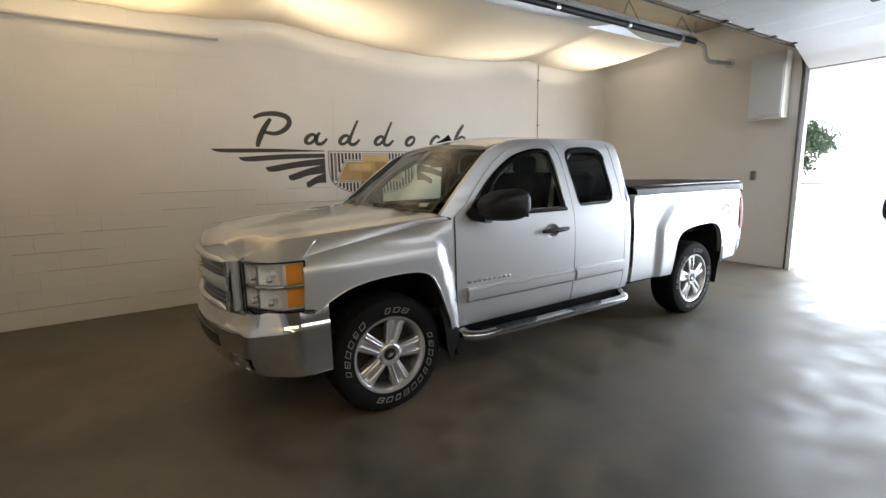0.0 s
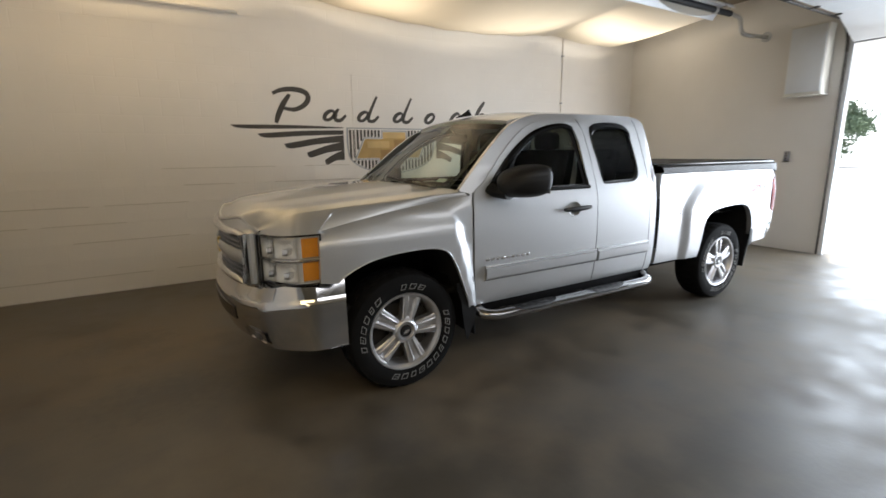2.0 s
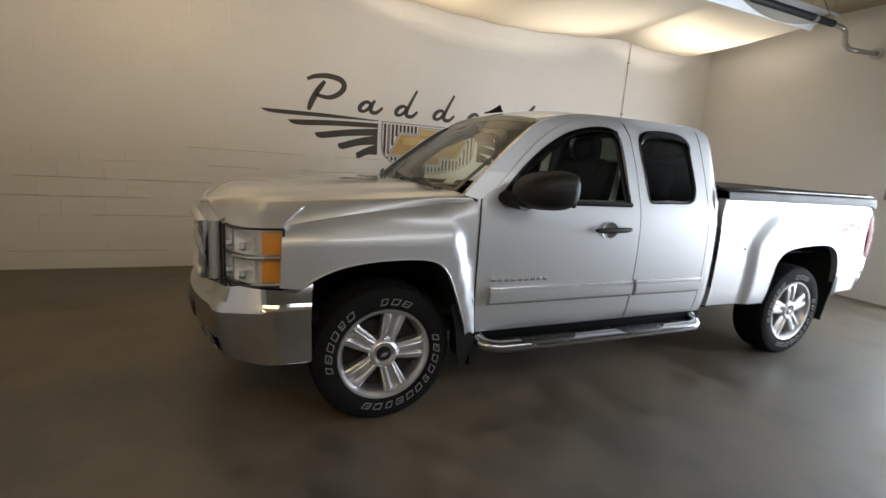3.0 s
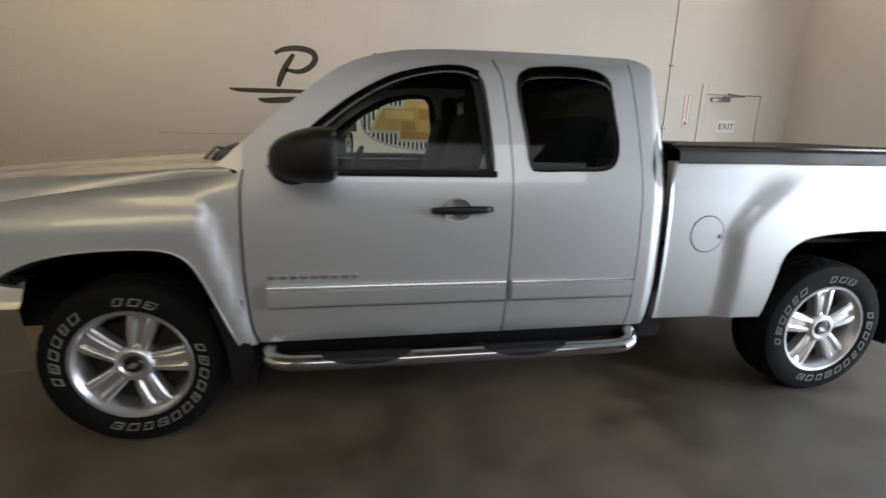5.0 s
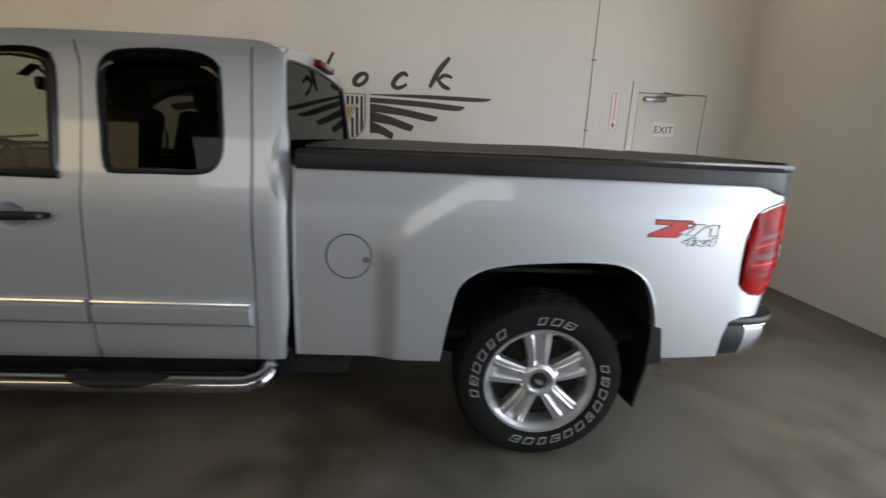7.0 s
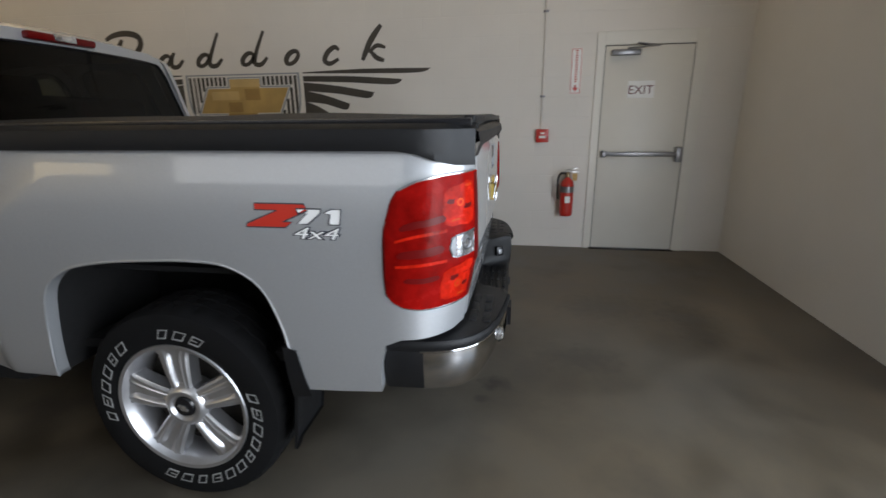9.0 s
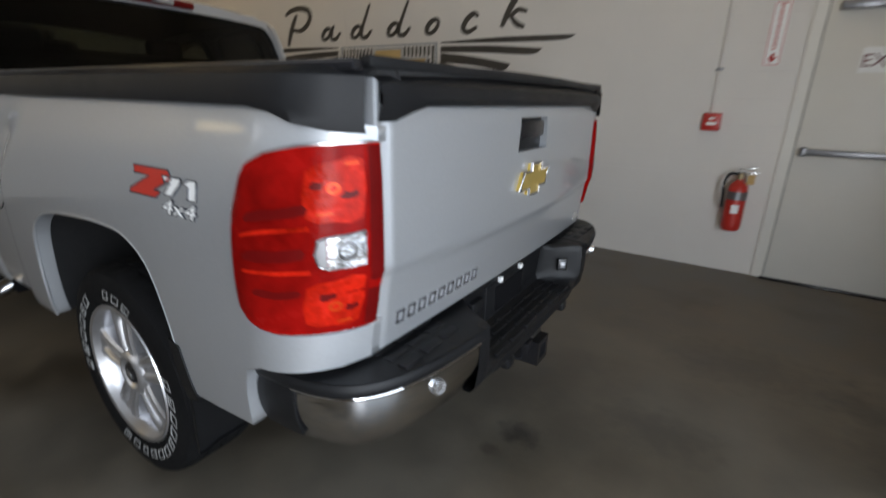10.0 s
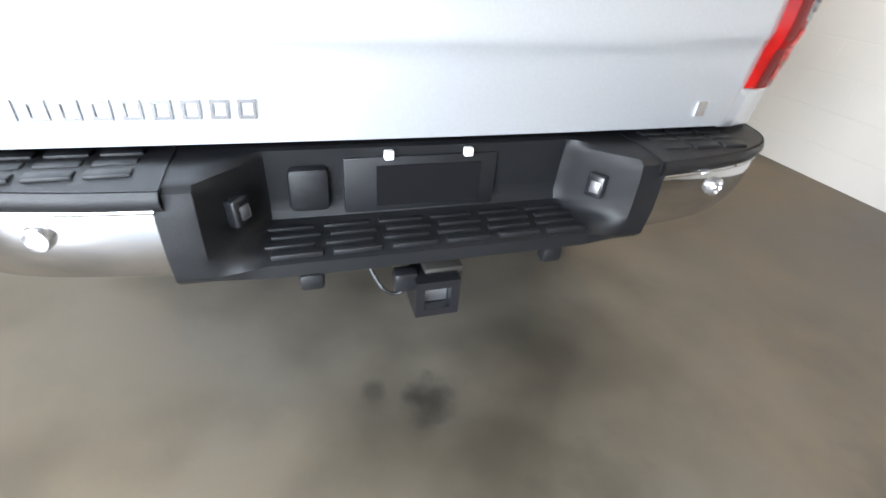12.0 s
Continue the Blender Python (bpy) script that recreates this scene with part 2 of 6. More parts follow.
    return m


BLOCKS, CONCRETE = block_wall(), concrete()
ASPHALT = material("pale_concrete_yard", (0.42, 0.42, 0.41), 0.8, 0, 0.12, 1.5, 0.2, 40)


# ---- mesh helpers ----
def thing(name, at, label, category, group="", kind=""):
    ob = new(name)
    ob.location = at
    ob.empty_display_size = 0.1
    return tagged(ob, label, category, group, kind)


class Mesh:
    """A bmesh with a few shapes, all in world metres."""

    def __init__(self):
        self.bm = bmesh.new()
        self.normals = {}

    def box(self, x0, x1, y0, y1, z0, z1, bevel=0.0, m=None, seg=2):
        r = bmesh.ops.create_cube(self.bm, size=1)
        vs = r["verts"]
        for v in vs:
            v.co = Vector((x0 + (v.co.x + 0.5) * (x1 - x0), y0 + (v.co.y + 0.5) * (y1 - y0), z0 + (v.co.z + 0.5) * (z1 - z0)))
        if bevel:
            es = list({e for v in vs for e in v.link_edges})
            out = bmesh.ops.bevel(self.bm, geom=es, offset=bevel, segments=seg, affect="EDGES", profile=0.5)
            vs = list({v for f in out["faces"] for v in f.verts} | {v for v in vs if v.is_valid})
        if m:
            bmesh.ops.transform(self.bm, matrix=m, verts=vs)
        return self

    def lathe(self, profile, n=48, m=Matrix.Identity(4), arc=None, wobble=None):
        """profile: (radius, height) along local z."""
        rings = []
        for i in range(n):
            a = 2 * math.pi * i / n
            rings.append([self.bm.verts.new(m @ Vector((r * math.cos(a) * (wobble(i, k) if wobble else 1), r * math.sin(a) * (wobble(i, k) if wobble else 1), h))) for k, (r, h) in enumerate(profile)])
        for i in range(n):
            a, b = rings[i], rings[(i + 1) % n]
            for k in range(len(profile) - 1):
                if profile[k][0] < 1e-6 and profile[k + 1][0] < 1e-6:
                    continue
                self.bm.faces.new((a[k], b[k], b[k + 1], a[k + 1]))
        bmesh.ops.remove_doubles(self.bm, verts=[v for r in rings for v in r], dist=1e-6)
        return self

    def tube(self, pts, radius, n=10, closed=False, flat=None):
        pts = [Vector(p) for p in pts]
        rings = []
        for i, p in enumerate(pts):
            a = pts[i - 1] if (i or closed) else p
            b = pts[(i + 1) % len(pts)] if (i < len(pts) - 1 or closed) else p
            d = (b - a).normalized()
            u = d.cross(Vector((0, 0, 1)))
            u = (u if u.length > 1e-3 else d.cross(Vector((0, 1, 0)))).normalized()
            w = d.cross(u).normalized()
            ru, rw = flat if flat else (radius, radius)
            rings.append([self.bm.verts.new(p + u * ru * math.cos(2 * math.pi * k / n) + w * rw * math.sin(2 * math.pi * k / n)) for k in range(n)])
        for i in range(len(rings) - (0 if closed else 1)):
            a, b = rings[i], rings[(i + 1) % len(rings)]
            for k in range(n):
                self.bm.faces.new((a[k], a[(k + 1) % n], b[(k + 1) % n], b[k]))
        if not closed:
            self.bm.faces.new(rings[0])
            self.bm.faces.new(rings[-1])
        return self

    def grid(self, f, nu, nv, thick=None):
        """A surface f(u, v), u and v in 0..1; thick: a vector to its back."""
        vs = [[self.bm.verts.new(f(i / nu, j / nv)) for j in range(nv + 1)] for i in range(nu + 1)]
        fs = [self.bm.faces.new((vs[i][j], vs[i + 1][j], vs[i + 1][j + 1], vs[i][j + 1])) for i in range(nu) for j in range(nv)]
        if thick is not None:
            back(self.bm, fs, Vector(thick))
        return self

    def sheet(self, outline, holes, f, step, thick=None):
        """A panel cut out of a surface: outline and holes in two coordinates, f gives the place in space."""
        loops = [dense(outline, step)] + [dense(h, step) for h in holes]
        co, ed = [], []
        for lp in loops:
            k = len(co)
            co += [Vector(p) for p in lp]
            ed += [(k + i, k + (i + 1) % len(lp)) for i in range(len(lp))]
        (x0, x1), (y0, y1) = ((min(p[i] for p in loops[0]), max(p[i] for p in loops[0])) for i in (0, 1))
        edge = np.array(co)
        for i in range(1, int((x1 - x0) / step) + 1):
            for j in range(1, int((y1 - y0) / step) + 1):
                p = (x0 + i * step, y0 + j * step)
                if within(p, loops[0]) and not any(within(p, h) for h in loops[1:]) and np.min(np.hypot(edge[:, 0] - p[0], edge[:, 1] - p[1])) > step * 0.45:
                    co.append(Vector(p))
        vs, _, fs, *_ = geometry.delaunay_2d_cdt(co, ed, [], 0, 1e-6)
        bv = [self.bm.verts.new(f(*v)) for v in vs]
        h = 0.012
        for v, b in zip(vs, bv):
            n = (f(v[0] + h, v[1]) - f(v[0] - h, v[1])).cross(f(v[0], v[1] + h) - f(v[0], v[1] - h))
            self.normals[b] = n.normalized()
        made = []
        for t in fs:
            c = sum((vs[i] for i in t), Vector((0, 0))) / 3
            if within(c, loops[0]) and not any(within(c, h) for h in loops[1:]):
                made.append(self.bm.faces.new([bv[i] for i in t]))
        for v in [v for v in bv if not v.link_faces]:
            del self.normals[v]
            self.bm.verts.remove(v)
        if thick is not None:
            back(self.bm, made, Vector(thick))
        return self


def back(bm, faces, way):
    """Gives the rim of a sheet depth: a return all round, so that edges and gaps have thickness."""
    rim = [e for e in {e for f in faces for e in f.edges} if len(e.link_faces) == 1]
    ends = {v for e in rim for v in e.verts}
    top = {v: bm.verts.new(v.co) for v in ends}
    low = {v: bm.verts.new(v.co + way) for v in ends}
    for e in rim:
        a, b = e.verts
        bm.faces.new((top[a], top[b], low[b], low[a]))


def dense(loop, step):
    out = []
    for i, a in enumerate(loop):
        b = loop[(i + 1) % len(loop)]
        k = max(1, int(math.hypot(b[0] - a[0], b[1] - a[1]) / step + 0.5))
        out += [(a[0] + (b[0] - a[0]) * j / k, a[1] + (b[1] - a[1]) * j / k) for j in range(k)]
    return out


def within(p, loop):
    c, x, y = False, p[0], p[1]
    for i in range(len(loop)):
        (ax, ay), (bx, by) = loop[i - 1], loop[i]
        if (ay > y) != (by > y) and x < (bx - ax) * (y - ay) / (by - ay) + ax:
            c = not c
    return c


def bow(pts, k=4):
    """A smooth open line through the points."""
    out = []
    for i in range(len(pts) - 1):
        p = [np.array(pts[min(max(j, 0), len(pts) - 1)], float) for j in (i - 1, i, i + 1, i + 2)]
        for s in range(k):
            t = s / k
            out.append(tuple(0.5 * (2 * p[1] + (p[2] - p[0]) * t + (2 * p[0] - 5 * p[1] + 4 * p[2] - p[3]) * t * t + (3 * p[1] - p[0] - 3 * p[2] + p[3]) * t ** 3)))
    return out + [tuple(pts[-1])]


def ring_of(pts, k=3):
    """A smooth closed line through the points."""
    n = len(pts)
    out = []
    for i in range(n):
        p = [np.array(pts[(i + j) % n], float) for j in (-1, 0, 1, 2)]
        for s in range(k):
            t = s / k
            out.append(tuple(0.5 * (2 * p[1] + (p[2] - p[0]) * t + (2 * p[0] - 5 * p[1] + 4 * p[2] - p[3]) * t * t + (3 * p[1] - p[0] - 3 * p[2] + p[3]) * t ** 3)))
    return out


def lerp_at(x, table):
    return float(np.interp(x, [a for a, _ in table], [b for _, b in table]))


def smooth_at(x, table):
    """A smooth curve through the table's points."""
    xs, ys = [a for a, _ in table], [b for _, b in table]
    if x <= xs[0] or x >= xs[-1]:
        return ys[0] if x <= xs[0] else ys[-1]
    k = max(i for i in range(len(xs) - 1) if xs[i] <= x)
    slope = lambda i: (ys[min(i + 1, len(ys) - 1)] - ys[max(i - 1, 0)]) / (xs[min(i + 1, len(xs) - 1)] - xs[max(i - 1, 0)])
    h = xs[k + 1] - xs[k]
    t = (x - xs[k]) / h
    return (1 + 2 * t) * (1 - t) ** 2 * ys[k] + t * (1 - t) ** 2 * h * slope(k) + t * t * (3 - 2 * t) * ys[k + 1] + t * t * (t - 1) * h * slope(k + 1)


def step_up(x, a, b):
    t = min(max((x - a) / (b - a), 0.0), 1.0)
    return t * t * (3 - 2 * t)


def part(name, mesh, mat, parent, label="", smooth=True, angle=35):
    """Links a mesh in world metres as one object under a thing or a part."""
    bm = mesh.bm
    ob = new(name, shaped(name, bm, mat, smooth, angle, mesh.normals))
    ob.parent = parent
    if parent.data is None:
        ob.matrix_parent_inverse = Matrix.Translation(-parent.location)
    return tagged(ob, label)


def shaped(name, bm, mat, smooth, angle, normals=None):
    me = bpy.data.meshes.new(name)
    bmesh.ops.recalc_face_normals(bm, faces=bm.faces)
    given = []
    if normals and smooth:
        bm.normal_update()
        for v in bm.verts:
            n = normals.get(v)
            given.append(v.normal.copy() if n is None else (n if n.dot(v.normal) > 0 else -n))
    for e in bm.edges:
        if len(e.link_faces) == 2 and e.calc_face_angle(0) > radians(angle):
            e.smooth = False
    for f in bm.faces:
        f.smooth = smooth
    bm.to_mesh(me)
    bm.free()
    me.materials.append(mat)
    if given:
        me.normals_split_custom_set_from_vertices(given)
    return me


def structure(name, mesh, mat, label, category, smooth=False):
    return tagged(new(name, shaped(name, mesh.bm, mat, smooth, 35)), label, category, kind="structure")


def single(name, mesh, mat, label, category, group="", smooth=True):
    return tagged(new(name, shaped(name, mesh.bm, mat, smooth, 35)), label, category, group)


# ---- the room ----
WEST, EAST, NORTH, SOUTH, TOP = -3.08, 6.98, 2.89, -8.6, 3.85
GATE_S, GATE_N, GATE_TOP = -4.25, -0.60, 2.93
structure("floor", Mesh().box(WEST - 0.2, EAST + 0.2, SOUTH - 0.2, NORTH + 0.2, -0.2, 0), CONCRETE, "worn brown-grey sealed concrete floor with oil stains", "floor")
structure("ceiling", Mesh().box(WEST - 0.2, EAST + 0.2, SOUTH - 0.2, NORTH + 0.2, TOP, TOP + 0.2), CEILING_PAINT, "tan boarded ceiling above the hung fabric", "ceiling")
structure("wall_north", Mesh().box(WEST - 0.2, EAST + 0.2, NORTH, NORTH + 0.2, 0, TOP), BLOCKS, "off-white painted concrete block wall", "wall")
structure("wall_west", Mesh().box(WEST - 0.2, WEST, SOUTH, NORTH, 0, TOP), WALL_PAINT, "off-white painted side wall", "wall")
structure("wall_south", Mesh().box(WEST - 0.2, EAST + 0.2, SOUTH - 0.2, SOUTH, 0, TOP), WALL_PAINT, "off-white painted wall", "wall")
structure("wall_east", Mesh().box(EAST, EAST + 0.2, GATE_N, NORTH, 0, TOP).box(EAST, EAST + 0.2, SOUTH, GATE_S, 0, TOP).box(EAST, EAST + 0.2, GATE_S, GATE_N, GATE_TOP, TOP), WALL_PAINT, "off-white end wall with the garage opening", "wall")
structure("ground", Mesh().box(EAST + 0.2, 400, -300, 300, -0.25, -0.02), ASPHALT, "pale sunlit concrete yard outside", "ground")
# Glowing sheet added so that the distance burns out to white.
WHITE_GLOW = glowing("white_backdrop_glow", (1.0, 1.0, 1.0), 1.6)
structure("backdrop", Mesh().box(230, 231, -260, 260, -0.02, 140), WHITE_GLOW, "plain glowing white sheet standing in for washed-out daylight beyond the yard", "backdrop")
structure("trim", Mesh().tube([(WEST + 0.003, NORTH - 0.05, 3.22), (-0.3, NORTH - 0.05, 3.22)], 0.022, 12), WALL_PAINT, "painted pipe along the wall top", "pipe", True)


def wall_blocks():
    """The courses of blocks low on the north wall, where their joints show through the paint."""
    wall = bpy.data.objects["wall_north"]
    full = shaped("block", Mesh().box(-0.1965, 0.1965, -0.004, 0, -0.0965, 0.0965, 0.0015, seg=1).bm, BLOCKS, False, 35)
    for row in range(7):
        for col in range(9):
            x = WEST + 0.2 + 0.4 * col + (0.2 if row % 2 else 0.0)
            ob = new("block", full)
            ob.location = (x, NORTH - 0.0005, 0.1 + 0.2 * row)
            ob.parent = wall
    rng = random.Random(8)
    grime = material("joint_grime", (0.34, 0.30, 0.23), 0.8)
    for row in range(1, 8):
        x = WEST + 0.05 + 0.3 * rng.random()
        while x < 0.7:
            long = rng.uniform(0.3, 1.5)
            if rng.random() < 0.72:
                crack = new("joint_crack", shaped("joint_crack", Mesh().tube([(x + long * k / 6, NORTH - 0.001, 0.2 * row + rng.uniform(-0.0012, 0.0012)) for k in range(7)], 0.0022, 5).bm, grime, False, 35))
                crack.parent = wall
            x += long + rng.uniform(0.05, 0.5)


wall_blocks()


def wood_beam():
    m = Mesh()
    for y in (-0.35, -0.12):
        m.box(3.0, EAST - 0.02, y - 0.03, y + 0.03, 3.66, TOP - 0.004)
    return structure("beam", m, material("pine_beam", (0.48, 0.36, 0.18), 0.7, 0, 0.3, 6), "pale wooden ceiling joists beside the heater tube", "beam")


wood_beam()


def garage_door():
    """The sectional door, raised and lying under the ceiling, with its tracks and frame."""
    door = thing("garage_door", (5.4, -2.5, 3.3), "white sectional garage door raised under the ceiling", "garage door")
    x = EAST - 0.72
    for i in range(5):
        m = Mesh().box(x - 0.60, x - 0.012, GATE_S + 0.02, GATE_N - 0.06, 3.20, 3.245, 0.006)
        for k in range(1, 12):
            m.box(x - 0.03 - k * 0.048, x - 0.018 - k * 0.048, GATE_S + 0.03, GATE_N - 0.08, 3.196, 3.20)
        panel = part("panel", m, PANEL_WHITE, door, smooth=False)
        for y in (-1.80, -2.60, -3.40):
            part("hinge", Mesh().box(x - 0.05, x + 0.03, y - 0.03, y + 0.03, 3.175, 3.198, 0.004), STEEL, panel)
        part("roller_bracket", Mesh().box(x - 0.04, x + 0.01, GATE_N - 0.11, GATE_N - 0.05, 3.180, 3.198, 0.004).box(x - 0.022, x - 0.012, GATE_N - 0.07, GATE_N + 0.01, 3.182, 3.192), STEEL, panel)
        x -= 0.605
    # the last panel hangs down behind the header
    lean = Matrix.Translation((EAST - 0.715, 0, 3.222)) @ pose(0, 0, 0, 0, 24.5, 0)
    last = part("panel", Mesh().box(0, 0.66, GATE_S + 0.02, GATE_N - 0.06, -0.022, 0.022, 0.006, lean), PANEL_WHITE, door, smooth=False)
    part("bottom_seal", Mesh().box(0.66, 0.685, GATE_S + 0.03, GATE_N - 0.07, -0.014, 0.014, 0.004, lean), RUBBER, last)
    curve = [(3.0, GATE_N + 0.01, 3.21), (EAST - 0.42, GATE_N + 0.01, 3.20)]
    for a in range(1, 8):
        t = a / 8 * math.pi / 2
        curve.append((EAST - 0.42 + 0.34 * math.sin(t), GATE_N + 0.01, 3.20 - 0.34 * (1 - math.cos(t))))
    curve += [(EAST - 0.08, GATE_N + 0.01, 2.82), (EAST - 0.08, GATE_N + 0.01, 0.02)]
    part("track", Mesh().tube(curve, 0.02, 6, flat=(0.022, 0.012)), STEEL, door, "dull steel track")
    return door


garage_door()
structure("door_frame", Mesh().box(EAST - 0.035, EAST - 0.003, GATE_N - 0.045, GATE_N + 0.0, 0, GATE_TOP + 0.04).box(EAST - 0.03, EAST - 0.003, GATE_S, GATE_N - 0.05, GATE_TOP, GATE_TOP + 0.05), PANEL_WHITE, "white metal jamb of the garage opening", "door frame")


def wall_cabinet():
    ob = thing("wall_cabinet", (EAST, -0.19, 2.29), "white metal box cabinet on the end wall", "cabinet")
    body = part("body", Mesh().box(EAST - 0.22, EAST - 0.003, -0.41, 0.05, 2.315, 3.24, 0.006), DOOR_PAINT, ob)
    part("lip", Mesh().box(EAST - 0.24, EAST - 0.003, -0.425, 0.065, 2.29, 2.312, 0.004), DOOR_PAINT, ob)
    part("door", Mesh().box(EAST - 0.236, EAST - 0.223, -0.395, 0.035, 2.335, 3.22, 0.004), PANEL_WHITE, body)


wall_cabinet()
sw = thing("wall_switch", (EAST, -0.02, 1.37), "small grey push-button switch box on the wall", "switch")
part("box", Mesh().box(EAST - 0.05, EAST - 0.003, -0.052, 0.013, 1.36, 1.51, 0.006), GREY_METAL, sw)
for z in (1.40, 1.44, 1.475):
    part("button", Mesh().lathe([(0, 0.012), (0.009, 0.012), (0.011, 0)], 12, pose(EAST - 0.05, -0.02, z, 0, -90)), SMOOTH_BLACK, sw)


SHEET_METAL = material("dull_sheet_metal", (0.62, 0.64, 0.67), 0.5, 0.35, 0.15, 12)
HEATER_BLACK = material("heater_black", (0.014, 0.015, 0.018), 0.5, 0, 0.3, 20, spec=0.3)


def heater():
    """A radiant tube heater under the ceiling, with its reflector and its flue to the end wall."""
    ob = thing("tube_heater", (4.5, 0.5, TOP), "long black radiant heater tube with a polished reflector", "heater")
    part("heater_tube", Mesh().tube([(1.0, 0.70, 3.54), (6.30, 0.70, 3.54)], 0.043, 16), HEATER_BLACK, ob)
    prof = [(-0.12, 0.03), (-0.09, 0.08), (-0.04, 0.105), (0.06, 0.10), (0.13, 0.04), (0.20, -0.065)]
    refl = Mesh()
    for k in range(5):
        (a, b), (c, d) = prof[k], prof[k + 1]
        refl.grid(lambda u, v, a=a, b=b, c=c, d=d: Vector((1.0 + 5.2 * u, 0.70 + a + (c - a) * v, 3.54 + b + (d - b) * v)), 1, 1, (0, 0, 0.004))
    part("reflector", refl, SHEET_METAL, ob, "bright metal reflector")
    for x in (1.8, 3.2, 4.6, 5.9):
        part("hanger", Mesh().tube([(x, 0.53, 3.54), (x, 0.70, TOP - 0.002)], 0.004, 6).tube([(x, 0.87, 3.54), (x, 0.70, TOP - 0.002)], 0.004, 6), STEEL, ob)
        part("clamp", Mesh().lathe([(0.044, -0.03), (0.050, -0.03), (0.050, 0.03), (0.044, 0.03)], 20, pose(x, 0.70, 3.54, 0, 90)), GALVANISED, ob)
    flue = bow([(6.28, 0.70, 3.54), (6.47, 0.70, 3.53), (6.55, 0.68, 3.49), (6.57, 0.66, 3.34), (6.60, 0.62, 3.27), (6.70, 0.56, 3.245), (EAST - 0.003, 0.48, 3.24)], 5)
    part("flue_pipe", Mesh().tube(flue, 0.030, 14), GALVANISED, ob, "galvanised flue pipe")
    part("wall_flange", Mesh().lathe([(0.035, 0.015), (0.075, 0.012), (0.075, 0), (0.035, 0)], 24, pose(EAST - 0.018, 0.48, 3.24, 0, 90)), GALVANISED, ob)


heater()


def ceiling_fabric():
    """White cloth hung in swags below the strip lamps."""
    posts = (-2.95, 0.35, 4.60, 6.35)
    west, span = posts[0], posts[-1] - posts[0]

    def hang(u, v):
        x = west + span * u
        k = max(i for i in range(3) if posts[i] <= x + 1e-6)
        s = (x - posts[k]) / (posts[k + 1] - posts[k])
        arc = math.sin(math.pi * min(max(s, 0), 1)) ** 0.8
        sag = (0.26, 0.34, 0.17)[k] * arc
        y = 0.74 + 1.96 * v - 0.10 * arc * v
        ripple = 0.008 * math.sin(9 * x + 3 * y) * v
        return Vector((x, y, 3.60 - 0.12 * v - sag * (0.25 + 0.75 * math.sin(math.pi * min(0.12 + 0.75 * v, 1))) + ripple))

    ob = thing("ceiling_fabric", (1.7, 1.4, TOP), "white translucent cloth hung in swags, lit warm from above", "fabric")
    part("cloth", Mesh().grid(hang, 150, 26), FABRIC, ob, "", True, 180)
    part("hem", Mesh().tube([hang(k / 90, 1.0) for k in range(91)], 0.006, 5), FABRIC, ob)
    for x in posts:
        u = min(max((x - west) / span, 0), 1)
        for v in (0.0, 1.0):
            p = hang(u, v)
            part("cord", Mesh().tube([p, (p.x, p.y, TOP)], 0.004, 5), GREY_METAL, ob)
    return ob


ceiling_fabric()


def exit_door():
    x0, x1, y = 5.65, 6.49, NORTH
    structure("door_frame", Mesh().box(x0 - 0.08, x0, y - 0.02, y - 0.002, 0, 2.205, 0.004).box(x1, x1 + 0.11, y - 0.02, y - 0.002, 0, 2.205, 0.004).box(x0, x1, y - 0.02, y - 0.002, 2.08, 2.205, 0.004), DOOR_PAINT, "off-white steel frame of the exit door", "door frame")
    d = thing("exit_door", ((x0 + x1) / 2, y, 0), "closed off-white steel exit door with a crash bar", "door")
    leaf = part("leaf", Mesh().box(x0 + 0.006, x1 - 0.006, y - 0.012, y - 0.002, 0.012, 2.07, 0.002), DOOR_PAINT, d)
    part("gap", Mesh().box(x0, x1, y - 0.006, y - 0.0015, 0.004, 2.077), DARK_GAP_SHADE, d)
    part("threshold", Mesh().box(x0 - 0.02, x1 + 0.01, y - 0.06, y - 0.021, 0.0, 0.014, 0.004), SMOOTH_BLACK, d)
    part("crash_bar", Mesh().box(x0 + 0.06, x1 - 0.06, y - 0.085, y - 0.045, 1.005, 1.05, 0.008), GREY_METAL, d, "grey metal crash bar")
    part("bar_end", Mesh().box(x1 - 0.085, x1 - 0.02, y - 0.095, y - 0.013, 0.95, 1.10, 0.01), GREY_METAL, d)
    part("bar_end", Mesh().box(x0 + 0.035, x0 + 0.075, y - 0.09, y - 0.013, 0.995, 1.06, 0.008), GREY_METAL, d)
    closer = part("door_closer", Mesh().box(x0 + 0.06, x0 + 0.33, y - 0.07, y - 0.013, 1.98, 2.035, 0.01), GREY_METAL, d, "grey door closer")
    part("closer_arm", Mesh().tube([(x0 + 0.2, y - 0.075, 2.04), (x0 + 0.48, y - 0.13, 2.05), (x0 + 0.30, y - 0.03, 2.09)], 0.009, 8), GREY_METAL, closer)
    sign = part("sign", Mesh().box(5.895, 6.150, y - 0.0145, y - 0.0125, 1.578, 1.742), PAPER, d, "white sheet with red EXIT lettering")
    txt = bpy.data.curves.new("exit_lettering", "FONT")
    txt.body, txt.size, txt.align_x, txt.extrude = "EXIT", 0.118, "CENTER", 0.0006
    tmp = new("lettering", txt)
    tmp.data.materials.append(DEEP_RED)
    tmp.parent = sign
    tmp.matrix_basis = pose(6.018, y - 0.0155, 1.617, 90, 0, 0)


exit_door()

